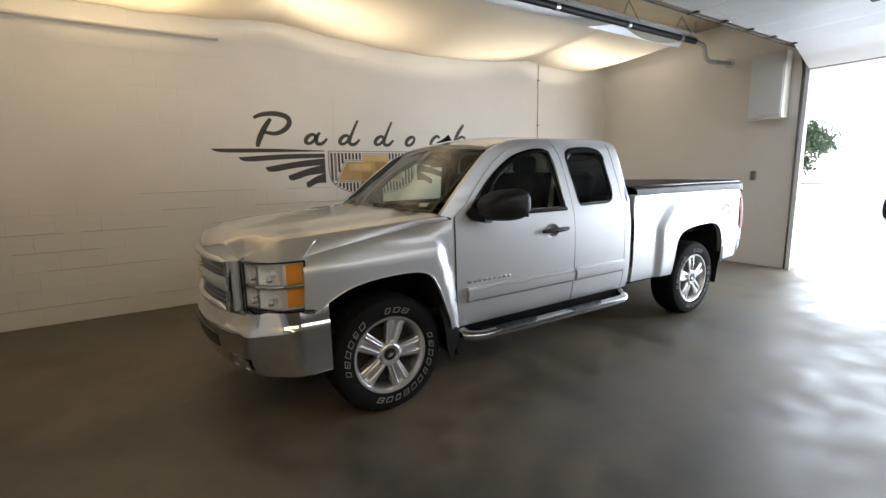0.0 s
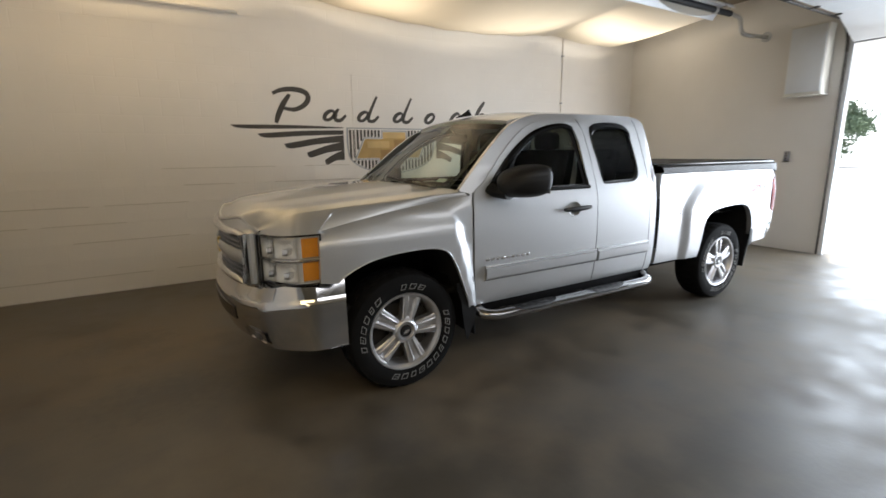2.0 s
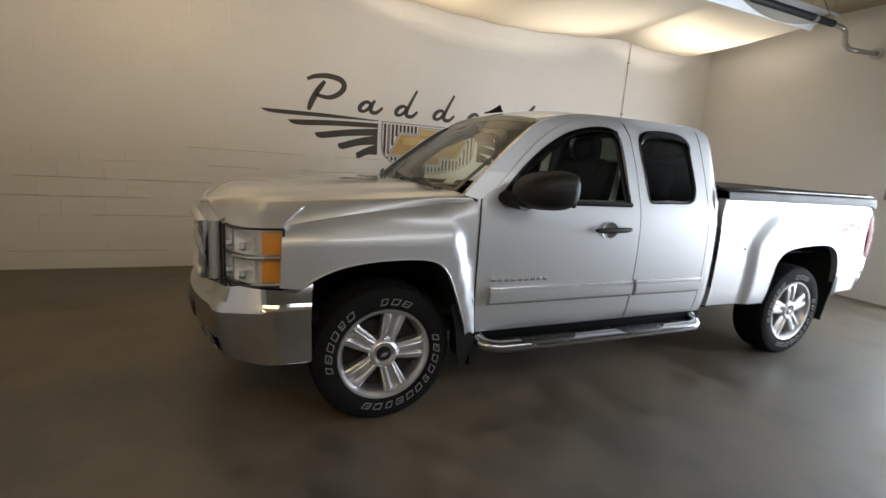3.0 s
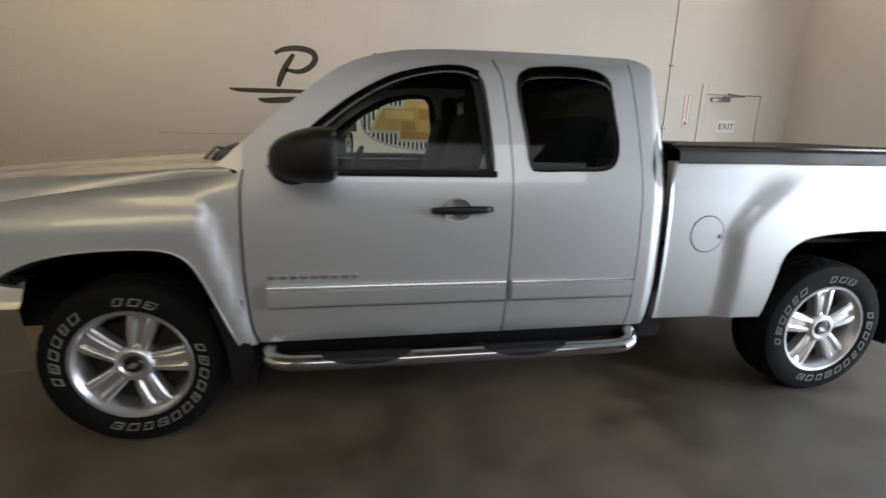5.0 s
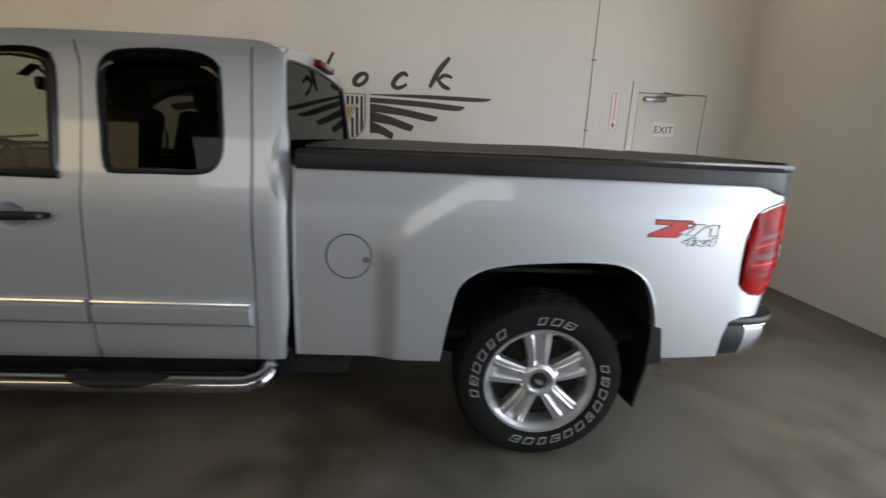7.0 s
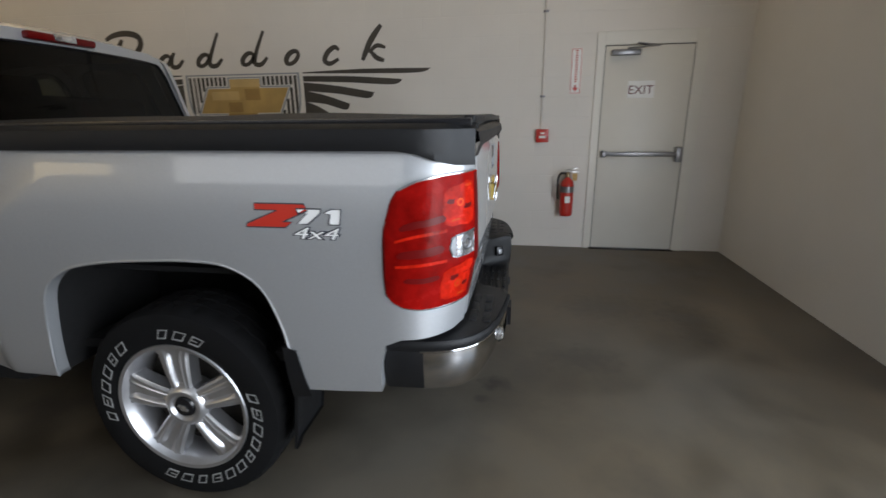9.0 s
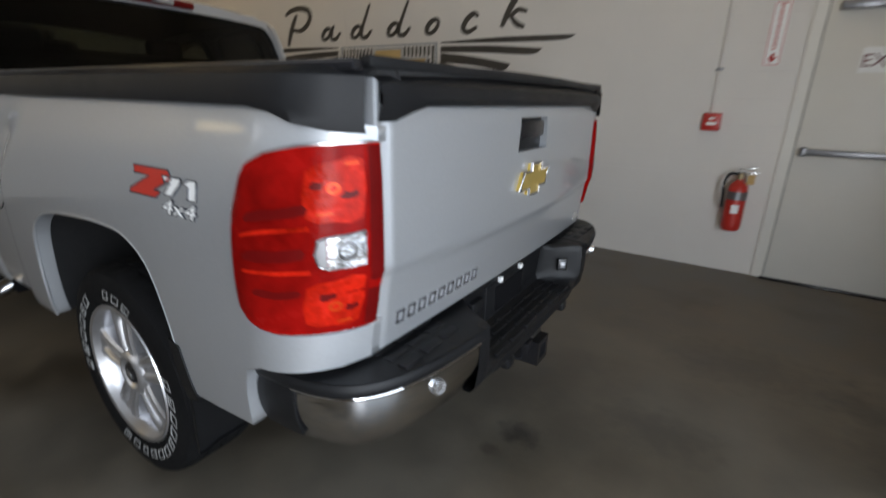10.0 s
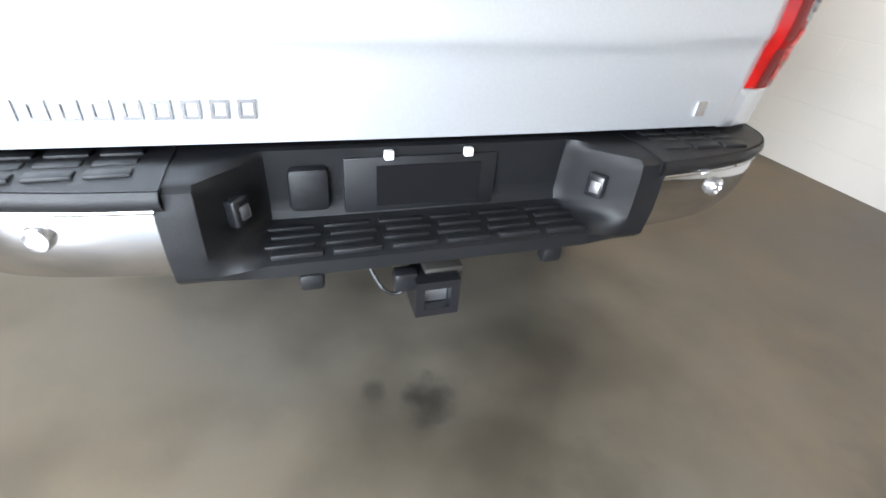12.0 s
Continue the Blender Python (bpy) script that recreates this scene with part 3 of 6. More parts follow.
ex = thing("conduit", (5.06, NORTH, 1.28), "thin painted conduit down the wall to the alarm", "conduit")
part("pipe", Mesh().tube([(5.06, NORTH - 0.012, 1.28), (5.06, NORTH - 0.012, TOP)], 0.0095, 8), WALL_PAINT, ex)
for z in (1.6, 2.4, 3.2):
    part("strap", Mesh().box(5.035, 5.085, NORTH - 0.025, NORTH - 0.002, z, z + 0.02, 0.003), GREY_METAL, ex)
al = thing("fire_alarm", (5.075, NORTH, 1.145), "small red fire alarm pull station", "fire alarm")
part("box", Mesh().box(5.01, 5.14, NORTH - 0.055, NORTH - 0.003, 1.148, 1.282, 0.008), RED_PAINT, al)
part("handle", Mesh().box(5.04, 5.11, NORTH - 0.066, NORTH - 0.056, 1.19, 1.215, 0.003), PAPER, al, "white pull handle")
part("mark", Mesh().box(5.055, 5.095, NORTH - 0.0575, NORTH - 0.0555, 1.235, 1.25), PAPER, al)


def extinguisher_sign():
    s = thing("extinguisher_sign", (5.382, NORTH, 1.63), "tall narrow white sign with red lettering and arrow", "sign")
    plate = part("plate", Mesh().box(5.329, 5.435, NORTH - 0.006, NORTH - 0.002, 1.63, 2.065), PAPER, s)
    y = NORTH - 0.0075
    part("border", Mesh().box(5.333, 5.339, y, y + 0.001, 1.635, 2.06).box(5.425, 5.431, y, y + 0.001, 1.635, 2.06).box(5.339, 5.425, y, y + 0.001, 2.054, 2.06).box(5.339, 5.425, y, y + 0.001, 1.635, 1.641), PALE_RED, plate)
    for k in range(14):
        w = (0.030, 0.022, 0.028, 0.026)[k % 4]
        part("print_bar", Mesh().box(5.382 - w / 2, 5.382 + w / 2, y, y + 0.001, 2.035 - k * 0.0225, 2.047 - k * 0.0225), PALE_RED, plate)
    part("arrow", Mesh().sheet([(5.352, 1.69), (5.412, 1.69), (5.382, 1.65)], [], lambda x, z: Vector((x, y, z)), 0.1, (0, 0.001, 0)).box(5.372, 5.392, y, y + 0.001, 1.69, 1.715), RED_PAINT, plate)


extinguisher_sign()


def extinguisher():
    x, y = 5.355, NORTH - 0.115
    e = thing("fire_extinguisher", (x, NORTH, 0.38), "red fire extinguisher with a black hose hung on the wall", "fire extinguisher")
    part("bracket", Mesh().box(x - 0.02, x + 0.02, NORTH - 0.045, NORTH - 0.003, 0.70, 0.80, 0.004), GREY_METAL, e)
    part("cylinder", Mesh().lathe([(0, 0.38), (0.055, 0.382), (0.068, 0.40), (0.07, 0.43), (0.07, 0.70), (0.062, 0.745), (0.035, 0.775), (0.022, 0.785), (0.022, 0.80), (0, 0.80)], 28, pose(x, y, 0)), RED_PAINT, e)
    part("label", Mesh().lathe([(0.0715, 0.635), (0.0715, 0.70)], 28, pose(x, y, 0)), GREY_METAL, e, "silver label band")
    part("tag", Mesh().box(x - 0.022, x + 0.03, y - 0.0755, y - 0.0735, 0.53, 0.60), PAPER, e)
    part("valve", Mesh().lathe([(0, 0.795), (0.024, 0.795), (0.024, 0.83), (0.016, 0.845), (0, 0.845)], 16, pose(x, y, 0)), BRASS, e)
    part("lever", Mesh().box(x - 0.03, x + 0.115, y - 0.012, y + 0.012, 0.845, 0.853, 0.002).box(x - 0.02, x + 0.10, y - 0.011, y + 0.011, 0.868, 0.876, 0.002, Matrix.Translation((x, y, 0.85)) @ pose(0, 0, 0, 0, -9, 0) @ Matrix.Translation((-x, -y, -0.85))), SILVER_TRIM, e)
    part("inspection_tag", Mesh().box(x + 0.045, x + 0.095, y - 0.030, y - 0.027, 0.76, 0.835, 0.001), material("tan_card", (0.55, 0.36, 0.14), 0.7, 0, 0.2, 40), e, "tan card tag")
    part("hose", Mesh().tube(bow([(x - 0.02, y, 0.83), (x - 0.075, y - 0.01, 0.83), (x - 0.10, y - 0.015, 0.76), (x - 0.095, y - 0.015, 0.66), (x - 0.088, y - 0.015, 0.56)], 5), 0.012, 10), SMOOTH_BLACK, e, "black rubber hose")


extinguisher()


def side_door():
    """The shut door in the west wall, with three hinges and a lever."""
    x = WEST
    y0, y1 = 1.60, 2.46
    structure("door_frame", Mesh().box(x + 0.002, x + 0.02, y1, y1 + 0.06, 0, 2.17, 0.003).box(x + 0.002, x + 0.02, y0 - 0.06, y0, 0, 2.17, 0.003).box(x + 0.002, x + 0.02, y0, y1, 2.11, 2.17, 0.003), DOOR_PAINT, "off-white steel frame of the side door", "door frame")
    d = thing("side_door", (x, 2.03, 0), "closed off-white steel side door", "door")
    part("leaf", Mesh().box(x + 0.002, x + 0.012, y0 + 0.006, y1 - 0.006, 0.012, 2.10, 0.002), DOOR_PAINT, d)
    part("gap", Mesh().box(x + 0.0015, x + 0.005, y0, y1, 0.004, 2.107), DARK_GAP_SHADE, d)
    for z in (0.34, 1.12, 1.90):
        part("hinge", Mesh().lathe([(0, -0.055), (0.011, -0.055), (0.011, 0.055), (0, 0.055)], 12, pose(x + 0.018, y1 - 0.002, z)).box(x + 0.012, x + 0.0145, y1 - 0.05, y1 - 0.008, z - 0.05, z + 0.05), GREY_METAL, d)
    rose = part("handle_rose", Mesh().lathe([(0, 0.012), (0.028, 0.012), (0.032, 0)], 24, pose(x + 0.013, y0 + 0.10, 0.93, 0, 90)), BRASS, d)
    part("lever", Mesh().tube([(x + 0.02, y0 + 0.10, 0.93), (x + 0.065, y0 + 0.10, 0.93), (x + 0.068, y0 + 0.20, 0.928)], 0.010, 10), BRASS, rose)


side_door()
single("floor_mat", Mesh().box(WEST + 0.004, WEST + 0.22, 1.0, 1.50, 0.0, 0.014, 0.005), RUBBER, "black rubber doormat by the side wall", "mat")


single("wall_cable", Mesh().tube([(1.10, NORTH - 0.006, 0.3), (1.10, NORTH - 0.006, 2.62)], 0.0025, 6), WALL_PAINT, "thin painted cable running down the block wall", "cable")


# ---- the painted emblem on the north wall ----
def emblem():
    """A winged shield below a row of slanted brush strokes, painted flat on the blocks."""
    y = NORTH - 0.003
    m = thing("wall_emblem", (1.66, NORTH, 1.2), "dark winged shield emblem painted on the block wall", "wall emblem")

    def flat(name, loop, mat, lift=0.0, holes=(), label=""):
        return part(name, Mesh().sheet(loop, holes, lambda x, z: Vector((x, y - lift, z + 0.005)), 0.06, (0, 0.002, 0)), mat, m, label, smooth=False)

    cx = 1.695
    tips = [(2.19, 1.905, 0.045), (1.88, 1.80, 0.075), (1.56, 1.67, 0.10), (1.27, 1.555, 0.115), (1.03, 1.455, 0.12)]
    roots = [(1.905, 1.885), (1.865, 1.80), (1.80, 1.70), (1.715, 1.585), (1.60, 1.45)]
    for s in (-1, 1):
        for (r, z, w), (a, b) in zip(tips, roots):
            top = bow([(0.745, a), ((0.745 + r) / 2, (a + z) / 2 + 0.018), (r, z + 0.01)], 6)
            low = bow([(r, z + 0.008), (r - 0.10 * (r - 0.745), z - 0.02 - w * 0.30), ((0.745 + r) / 2 - 0.02, (a + z) / 2 - w * 0.62), (0.745, b + 0.008)], 6)
            flat("feather", [(cx + s * p[0], p[1]) for p in top + low[1:]], INK)
    # shield: outline, bars and the gold badge
    half = bow([(0.70, 1.905), (0.70, 1.62), (0.64, 1.44), (0.40, 1.31), (0.0, 1.235)], 6)
    outer = [(cx - a, b) for a, b in half] + [(cx + a, b) for a, b in reversed(half)][1:]
    inner = [(cx + (p[0] - cx) * 0.965, 1.57 + (p[1] - 1.57) * 0.955) for p in outer]
    flat("shield_outline", outer, DECAL_GREY, 0.0, [inner])
    bad = lambda k, g: [(cx + k * px_ + g * sx, 1.635 + k * pz + g * sz) for px_, pz, sx, sz in ((-0.56, -0.155, -1.6, -1), (-0.43, 0.115, -1, 1), (-0.155, 0.115, -1, 1), (-0.155, 0.215, -1, 1), (0.215, 0.215, 1, 1), (0.215, 0.115, 1, 1), (0.56, 0.115, 1.6, 1), (0.43, -0.155, 1, -1), (0.155, -0.155, 1, -1), (0.155, -0.255, 1, -1), (-0.215, -0.255, -1, -1), (-0.215, -0.155, -1, -1))]
    hole = bad(1.0, 0.03)
    for k in range(25):
        x = cx - 0.648 + 0.054 * k
        lo = 1.57 + (float(np.interp(abs(x - cx), [0.0, 0.40, 0.64, 0.70], [1.235, 1.31, 1.44, 1.62])) - 1.57) * 0.93
        zs = sorted({lo, 1.875} | {z for i in range(len(hole)) for (ax, az), (bx, bz) in [(hole[i - 1], hole[i])] if (ax > x) != (bx > x) for z in [az + (bz - az) * (x - ax) / (bx - ax)]})
        for a, b in zip(zs, zs[1:]):
            if b - a > 0.015 and not within((x, (a + b) / 2), hole):
                part("shield_bar", Mesh().box(x - 0.016, x + 0.016, y, y + 0.002, a + 0.005, b + 0.005), INK, m)
    flat("badge_border", bad(1.0, 0.022), DECAL_GREY, 0.0005, [bad(1.0, 0.008)])
    flat("badge", bad(1.0, 0.0), WALL_GOLD, 0.0008, (), "gold cross-shaped badge")
    for x0, x1, z0, z1, tone in ((cx - 0.15, cx + 0.21, 1.765, 1.845, PALE_GOLD), (cx - 0.21, cx + 0.15, 1.385, 1.475, DARK_GOLD), (cx + 0.02, cx + 0.21, 1.62, 1.745, DARK_GOLD), (cx - 0.20, cx - 0.02, 1.49, 1.60, DARK_GOLD), (cx - 0.40, cx - 0.05, 1.625, 1.72, PALE_GOLD)):
        flat("badge_facet", [(x0 + 0.006, z0), (x1, z0), (x1 - 0.006, z1), (x0, z1)], tone, 0.0016)
    return m


PALE_GOLD = material("pale_gold_wall_paint", (0.56, 0.39, 0.16), 0.55, 0, 0.3, 6)
DARK_GOLD = material("brown_gold_wall_paint", (0.33, 0.20, 0.06), 0.55, 0, 0.3, 6)
emblem()


def brush_script():
    """The word above the shield as plain slanted ovals and strokes of dark paint."""
    y = NORTH - 0.003
    m = thing("painted_script", (1.6, NORTH, 2.0), "dark slanted brush strokes painted above the emblem", "wall emblem")

    def stroke(pts, w):
        pts = bow(pts, 6)
        lft, rgt = [], []
        for i, p in enumerate(pts):
            a, b = np.array(pts[max(i - 1, 0)]), np.array(pts[min(i + 1, len(pts) - 1)])
            d = (b - a) / max(np.linalg.norm(b - a), 1e-6)
            s = i / (len(pts) - 1)
            ww = w * (0.35 + 0.65 * math.sin(math.pi * min(max(s, 0.06), 0.94)) ** 0.5)
            n = np.array((-d[1], d[0])) * ww
            lft.append(tuple(np.array(p) + n)), rgt.append(tuple(np.array(p) - n))
        part("brush_stroke", Mesh().grid(lambda u, v: Vector(((lft if v < 0.5 else rgt)[round(u * (len(pts) - 1))][0], y, (lft if v < 0.5 else rgt)[round(u * (len(pts) - 1))][1] - 0.015)), len(pts) - 1, 1, (0, 0.002, 0)), INK, m, smooth=False)

    def oval(x, z, rx, rz):
        part("brush_blot", Mesh().sheet([(x + 1.15 * rx * math.cos(a) + 0.45 * rz * math.sin(a), z + 1.1 * rz * math.sin(a)) for a in np.linspace(0, 2 * math.pi, 20, endpoint=False)], [[(x + 0.008 + 0.42 * rx * math.cos(a) + 0.45 * rz * math.sin(a), z + 0.55 * rz * math.sin(a)) for a in np.linspace(0, 2 * math.pi, 14, endpoint=False)]], lambda px_, pz: Vector((px_, y, pz - 0.015)), 0.05, (0, 0.002, 0)), INK, m, smooth=False)

    # tall first mark
    stroke([(0.25, 2.33), (0.16, 2.20), (0.09, 2.06), (0.06, 1.965)], 0.035)
    stroke([(0.04, 2.33), (0.14, 2.375), (0.30, 2.395), (0.45, 2.365), (0.49, 2.29), (0.43, 2.20), (0.30, 2.14), (0.14, 2.16)], 0.034)
    for x, tall in ((0.76, False), (1.25, True), (1.80, True)):
        oval(x, 2.08, 0.075, 0.075)
        stroke([(x + (0.22 if tall else 0.14), 2.36 if tall else 2.17), (x + 0.10, 2.12), (x + 0.085, 2.03), (x + 0.16, 2.02), (x + 0.24, 2.09)], 0.026)
    oval(2.33, 2.08, 0.08, 0.08)
    stroke([(2.88, 2.14), (2.83, 2.17), (2.75, 2.12), (2.71, 2.04), (2.77, 2.005), (2.87, 2.05)], 0.028)
    stroke([(3.36, 2.37), (3.24, 2.22), (3.14, 2.03)], 0.032)
    stroke([(3.40, 2.15), (3.30, 2.17), (3.22, 2.10)], 0.022)
    stroke([(3.24, 2.11), (3.30, 2.05), (3.38, 2.02)], 0.026)


brush_script()


# ---- outside ----
def tree(at, height, spread, seed):
    """A trunk with limbs and a crown of many small leaf clumps."""
    rng = random.Random(seed)
    t = thing("tree", at, "green broadleaf tree beyond the yard", "tree", "trees outside")
    base = Vector(at)
    trunk = Mesh().tube([base, base + Vector((0.05, 0.0, height * 0.3)), base + Vector((0.0, 0.1, height * 0.62))], 0.16, 10)
    ends = []
    for k in range(9):
        a = 2 * math.pi * k / 9 + rng.random()
        s = base + Vector((0, 0, height * (0.14 + 0.055 * k)))
        e = s + Vector((math.cos(a), math.sin(a), 0.75)) * spread * rng.uniform(0.55, 0.9)
        trunk.tube([s, (s + e) / 2 + Vector((0, 0, 0.1)), e], 0.05, 6)
        ends.append(e)
    part("trunk", trunk, BARK, t)
    co, fs = [], []
    for e in ends + [base + Vector((0, 0, height * 0.85))]:
        for _ in range(520):
            d = Vector((rng.gauss(0, 1), rng.gauss(0, 1), rng.gauss(0, 0.8))) * spread * 0.30
            c, q = e + d, Euler((rng.uniform(0, 6), rng.uniform(0, 6), rng.uniform(0, 6))).to_matrix()
            s = rng.uniform(0.11, 0.22)
            k = len(co)
            co += [c + q @ Vector(p) * s for p in ((-1, 0, 0), (0, -0.5, 0.15), (1, 0, 0), (0, 0.5, 0.15))]
            fs.append((k, k + 1, k + 2, k + 3))
    me = bpy.data.meshes.new("crown")
    me.from_pydata(co, [], fs)
    me.materials.append(LEAF)
    crown = new("crown", me)
    crown.parent = t
    crown.matrix_parent_inverse = Matrix.Translation(-base)
    return t


tree((50.0, 14.7, -0.02), 5.8, 1.9, 3)


def parked_car():
    """The end of a pale car that stands in the yard."""
    c = thing("parked_car", (18.5, -0.2, -0.02), "pale blue-grey car parked in the sunlit yard", "car")
    paint = material("pale_car_paint", (0.55, 0.63, 0.75), 0.3, 0.3, coat=1.0)

    def hull(u, v):
        a = 2 * math.pi * v
        x = 16.4 + 4.2 * u
        w, h = 0.86 * (1 - abs(2 * u - 1) ** 5) + 0.02, 0.30 * (1 - abs(2 * u - 1) ** 6) + 0.05
        ca, sa = math.cos(a), math.sin(a)
        return Vector((x, -0.2 + w * math.copysign(abs(ca) ** 0.5, ca), 0.58 + h * math.copysign(abs(sa) ** 0.5, sa)))

    part("body", Mesh().grid(hull, 24, 28), paint, c)
    part("cabin", Mesh().box(17.4, 19.8, -0.90, 0.50, 0.86, 1.36, 0.2, seg=4), PANEL_WHITE, c)
    for x in (17.2, 19.7):
        for yy in (-1.02, 0.62):
            w = part("wheel", Mesh().lathe([(0, -0.09), (0.30, -0.09), (0.32, -0.06), (0.32, 0.06), (0.30, 0.09), (0, 0.09)], 24, pose(x, yy, 0.30, 90)), RUBBER, c)
            part("rim", Mesh().lathe([(0, 0.095), (0.2, 0.095), (0.2, -0.095), (0, -0.095)], 24, pose(x, yy, 0.30, 90)), ALLOY, w)


parked_car()


# ---- the pickup truck: x runs from the front axle to the rear, its left side at minus y ----
truck = thing("pickup_truck", (0, 0, 0), "silver extended-cab pickup truck with a black bed cover", "pickup truck")
SIDE = [(0.40, 0.885), (0.47, 0.925), (0.53, 0.945), (0.65, 0.957), (0.80, 0.962), (0.95, 0.961), (1.08, 0.956), (1.18, 0.946), (1.26, 0.926), (1.40, 0.885), (1.55, 0.838), (1.69, 0.790), (1.775, 0.752), (1.84, 0.700)]
FENDER_TOP = [(-0.85, 1.06), (-0.62, 1.13), (-0.45, 1.165), (-0.2, 1.205), (0.1, 1.24), (0.35, 1.262), (0.60, 1.275)]
ARCH_F = bow([(0.505, 0.47), (0.475, 0.56), (0.44, 0.65), (0.385, 0.78), (0.325, 0.88), (0.24, 0.93), (0.10, 0.945), (-0.11, 0.935), (-0.27, 0.905), (-0.39, 0.852), (-0.455, 0.803)], 4)
ARCH_R = bow([(4.140, 0.545), (4.125, 0.68), (4.100, 0.80), (4.045, 0.912), (3.94, 0.974), (3.80, 0.987), (3.62, 0.980), (3.45, 0.964), (3.325, 0.932), (3.240, 0.860), (3.205, 0.73), (3.170, 0.505)], 4)


def half_width(x, z):
    """Half the truck's width at a place along its side."""
    w = smooth_at(z, SIDE)
    if x < 0.62:
        edge = 0.34 + 0.28 * max(1.13 - z, 0)
        top = 1.10 + 0.03 * x
        w += 0.042 * step_up(edge + 0.10 - x, 0, 0.10) * step_up(top + 0.05 - z, 0, 0.12)
        f = step_up(z, smooth_at(x, FENDER_TOP) - 0.12, smooth_at(x, FENDER_TOP) + 0.01)
        w -= 0.085 * f * f * step_up(0.62 - x, 0.0, 0.40)
    if x < -0.25:
        w -= 0.30 * (-0.25 - x) ** 2
    if x > 2.54:
        w += 0.034 * step_up(x, 2.88 + 0.20 * step_up(z, 0.95, 1.34), 3.00 + 0.36 * step_up(z, 0.95, 1.34)) * step_up(1.36 - z, 0.0, 0.20) - 0.010
        if z > 1.18:
            w = w - smooth_at(z, SIDE) + 0.946 - 0.05 * (z - 1.18)
        if x > 4.47:
            s = min((x - 4.47) / 0.235, 1.0)
            w = 0.79 + (w - 0.79) * math.sqrt(max(1 - s * s, 0))
    return w


def tuck(z):
    """How far the tail leans in below its crease."""
    return 0.010 * step_up(0.985 - z, 0.0, 0.030) + 0.12 * max(0.955 - z, 0)


def along(x):
    """The doors and the rear of the front arch sit slightly forward."""
    return x - 0.03 * step_up(x, 0.12, 0.50) * max(0.0, min(1.0, (2.36 - x) / 1.86)) ** 0.6


def side(s, lift=0.0):
    """The map from (x, z) to the body's side: s is -1 on the left and 1 on the right."""
    return lambda x, z: Vector((along(x) - tuck(z) * step_up(x, 4.50, 4.70), s * (half_width(x, z) + lift), z))


def cab_side(s, lift=0.0):
    """The same for the cab, whose doors are plainer."""
    return lambda x, z: Vector((along(x), s * (smooth_at(z, SIDE) + lift - 0.032 * (max(x - 2.455, 0) / 0.08) ** 2), z))


WIN_F = bow([(0.72, 1.262), (0.715, 1.31), (0.80, 1.405), (0.91, 1.505), (1.04, 1.60), (1.20, 1.685), (1.38, 1.732), (1.52, 1.737), (1.59, 1.705), (1.622, 1.60), (1.654, 1.262)], 4)
WIN_R = ring_of([(1.832, 1.30), (1.808, 1.45), (1.782, 1.62), (1.790, 1.712), (1.846, 1.745), (2.00, 1.758), (2.14, 1.752), (2.222, 1.72), (2.25, 1.65), (2.262, 1.55), (2.275, 1.42), (2.262, 1.33), (2.20, 1.288), (2.02, 1.283), (1.88, 1.28)], 3)
GRIP = [(1.482 + 0.062 * math.cos(a), 1.097 + 0.050 * math.sin(a)) for a in np.linspace(0, 2 * math.pi, 24, endpoint=False)]
DOOR_F = [(0.585, 0.475), (0.565, 0.54), (0.553, 0.66), (0.548, 0.80), (0.548, 1.03), (0.556, 1.20), (0.575, 1.275), (0.66, 1.335)] + bow([(0.72, 1.395), (0.86, 1.53), (1.02, 1.66), (1.18, 1.742), (1.36, 1.778), (1.66, 1.786)], 4) + [(1.704, 1.70), (1.7285, 1.50), (1.7415, 1.27), (1.7385, 0.90), (1.7185, 0.478)]
DOOR_R = [(1.7235, 0.478), (1.7435, 0.90), (1.7465, 1.27), (1.7335, 1.50), (1.709, 1.70), (1.672, 1.786), (2.10, 1.788), (2.352, 1.786), (2.362, 1.68), (2.375, 1.50), (2.385, 1.30), (2.390, 0.90), (2.386, 0.60), (2.375, 0.482)]
CAB = [(0.535, 0.47), (0.535, 1.265)] + bow([(0.45, 1.285), (0.575, 1.40), (0.715, 1.525), (0.855, 1.64), (0.995, 1.737), (1.19, 1.802), (1.43, 1.828), (1.90, 1.836), (2.30, 1.834), (2.43, 1.816), (2.485, 1.773)], 3) + [(2.505, 1.5), (2.53, 1.33), (2.535, 1.0), (2.52, 0.7), (2.49, 0.478)]
BEDSIDE = [(2.547, 0.51), (2.552, 1.335), (4.50, 1.352), (4.60, 1.325), (4.66, 1.30), (4.7045, 1.292), (4.7045, 1.262), (4.62, 1.258), (4.55, 1.243), (4.50, 1.218), (4.472, 1.178), (4.462, 1.12), (4.464, 0.98), (4.476, 0.90), (4.50, 0.868), (4.56, 0.856), (4.7045, 0.856), (4.7045, 0.760), (4.50, 0.757), (4.448, 0.735), (4.430, 0.66), (4.426, 0.563), (4.30, 0.553)] + ARCH_R
FENDER = [(0.535, 1.252), (0.536, 1.03), (0.536, 0.80), (0.542, 0.66), (0.553, 0.54), (0.572, 0.475)] + ARCH_F + [(-0.475, 0.803), (-0.548, 0.812), (-0.543, 0.95), (-0.538, 1.098), (-0.45, 1.116), (-0.2, 1.163), (0.1, 1.206), (0.35, 1.236)]


def strip(pts, s, lift, r, f=None):
    g = f or side(s, lift)
    fine = [pts[0]]
    for a, b in zip(pts, pts[1:]):
        k = max(1, int(math.hypot(b[0] - a[0], b[1] - a[1]) / 0.03))
        fine += [(a[0] + (b[0] - a[0]) * j / k, a[1] + (b[1] - a[1]) * j / k) for j in range(1, k + 1)]
    return Mesh().tube([g(*p) for p in fine], r, 6)


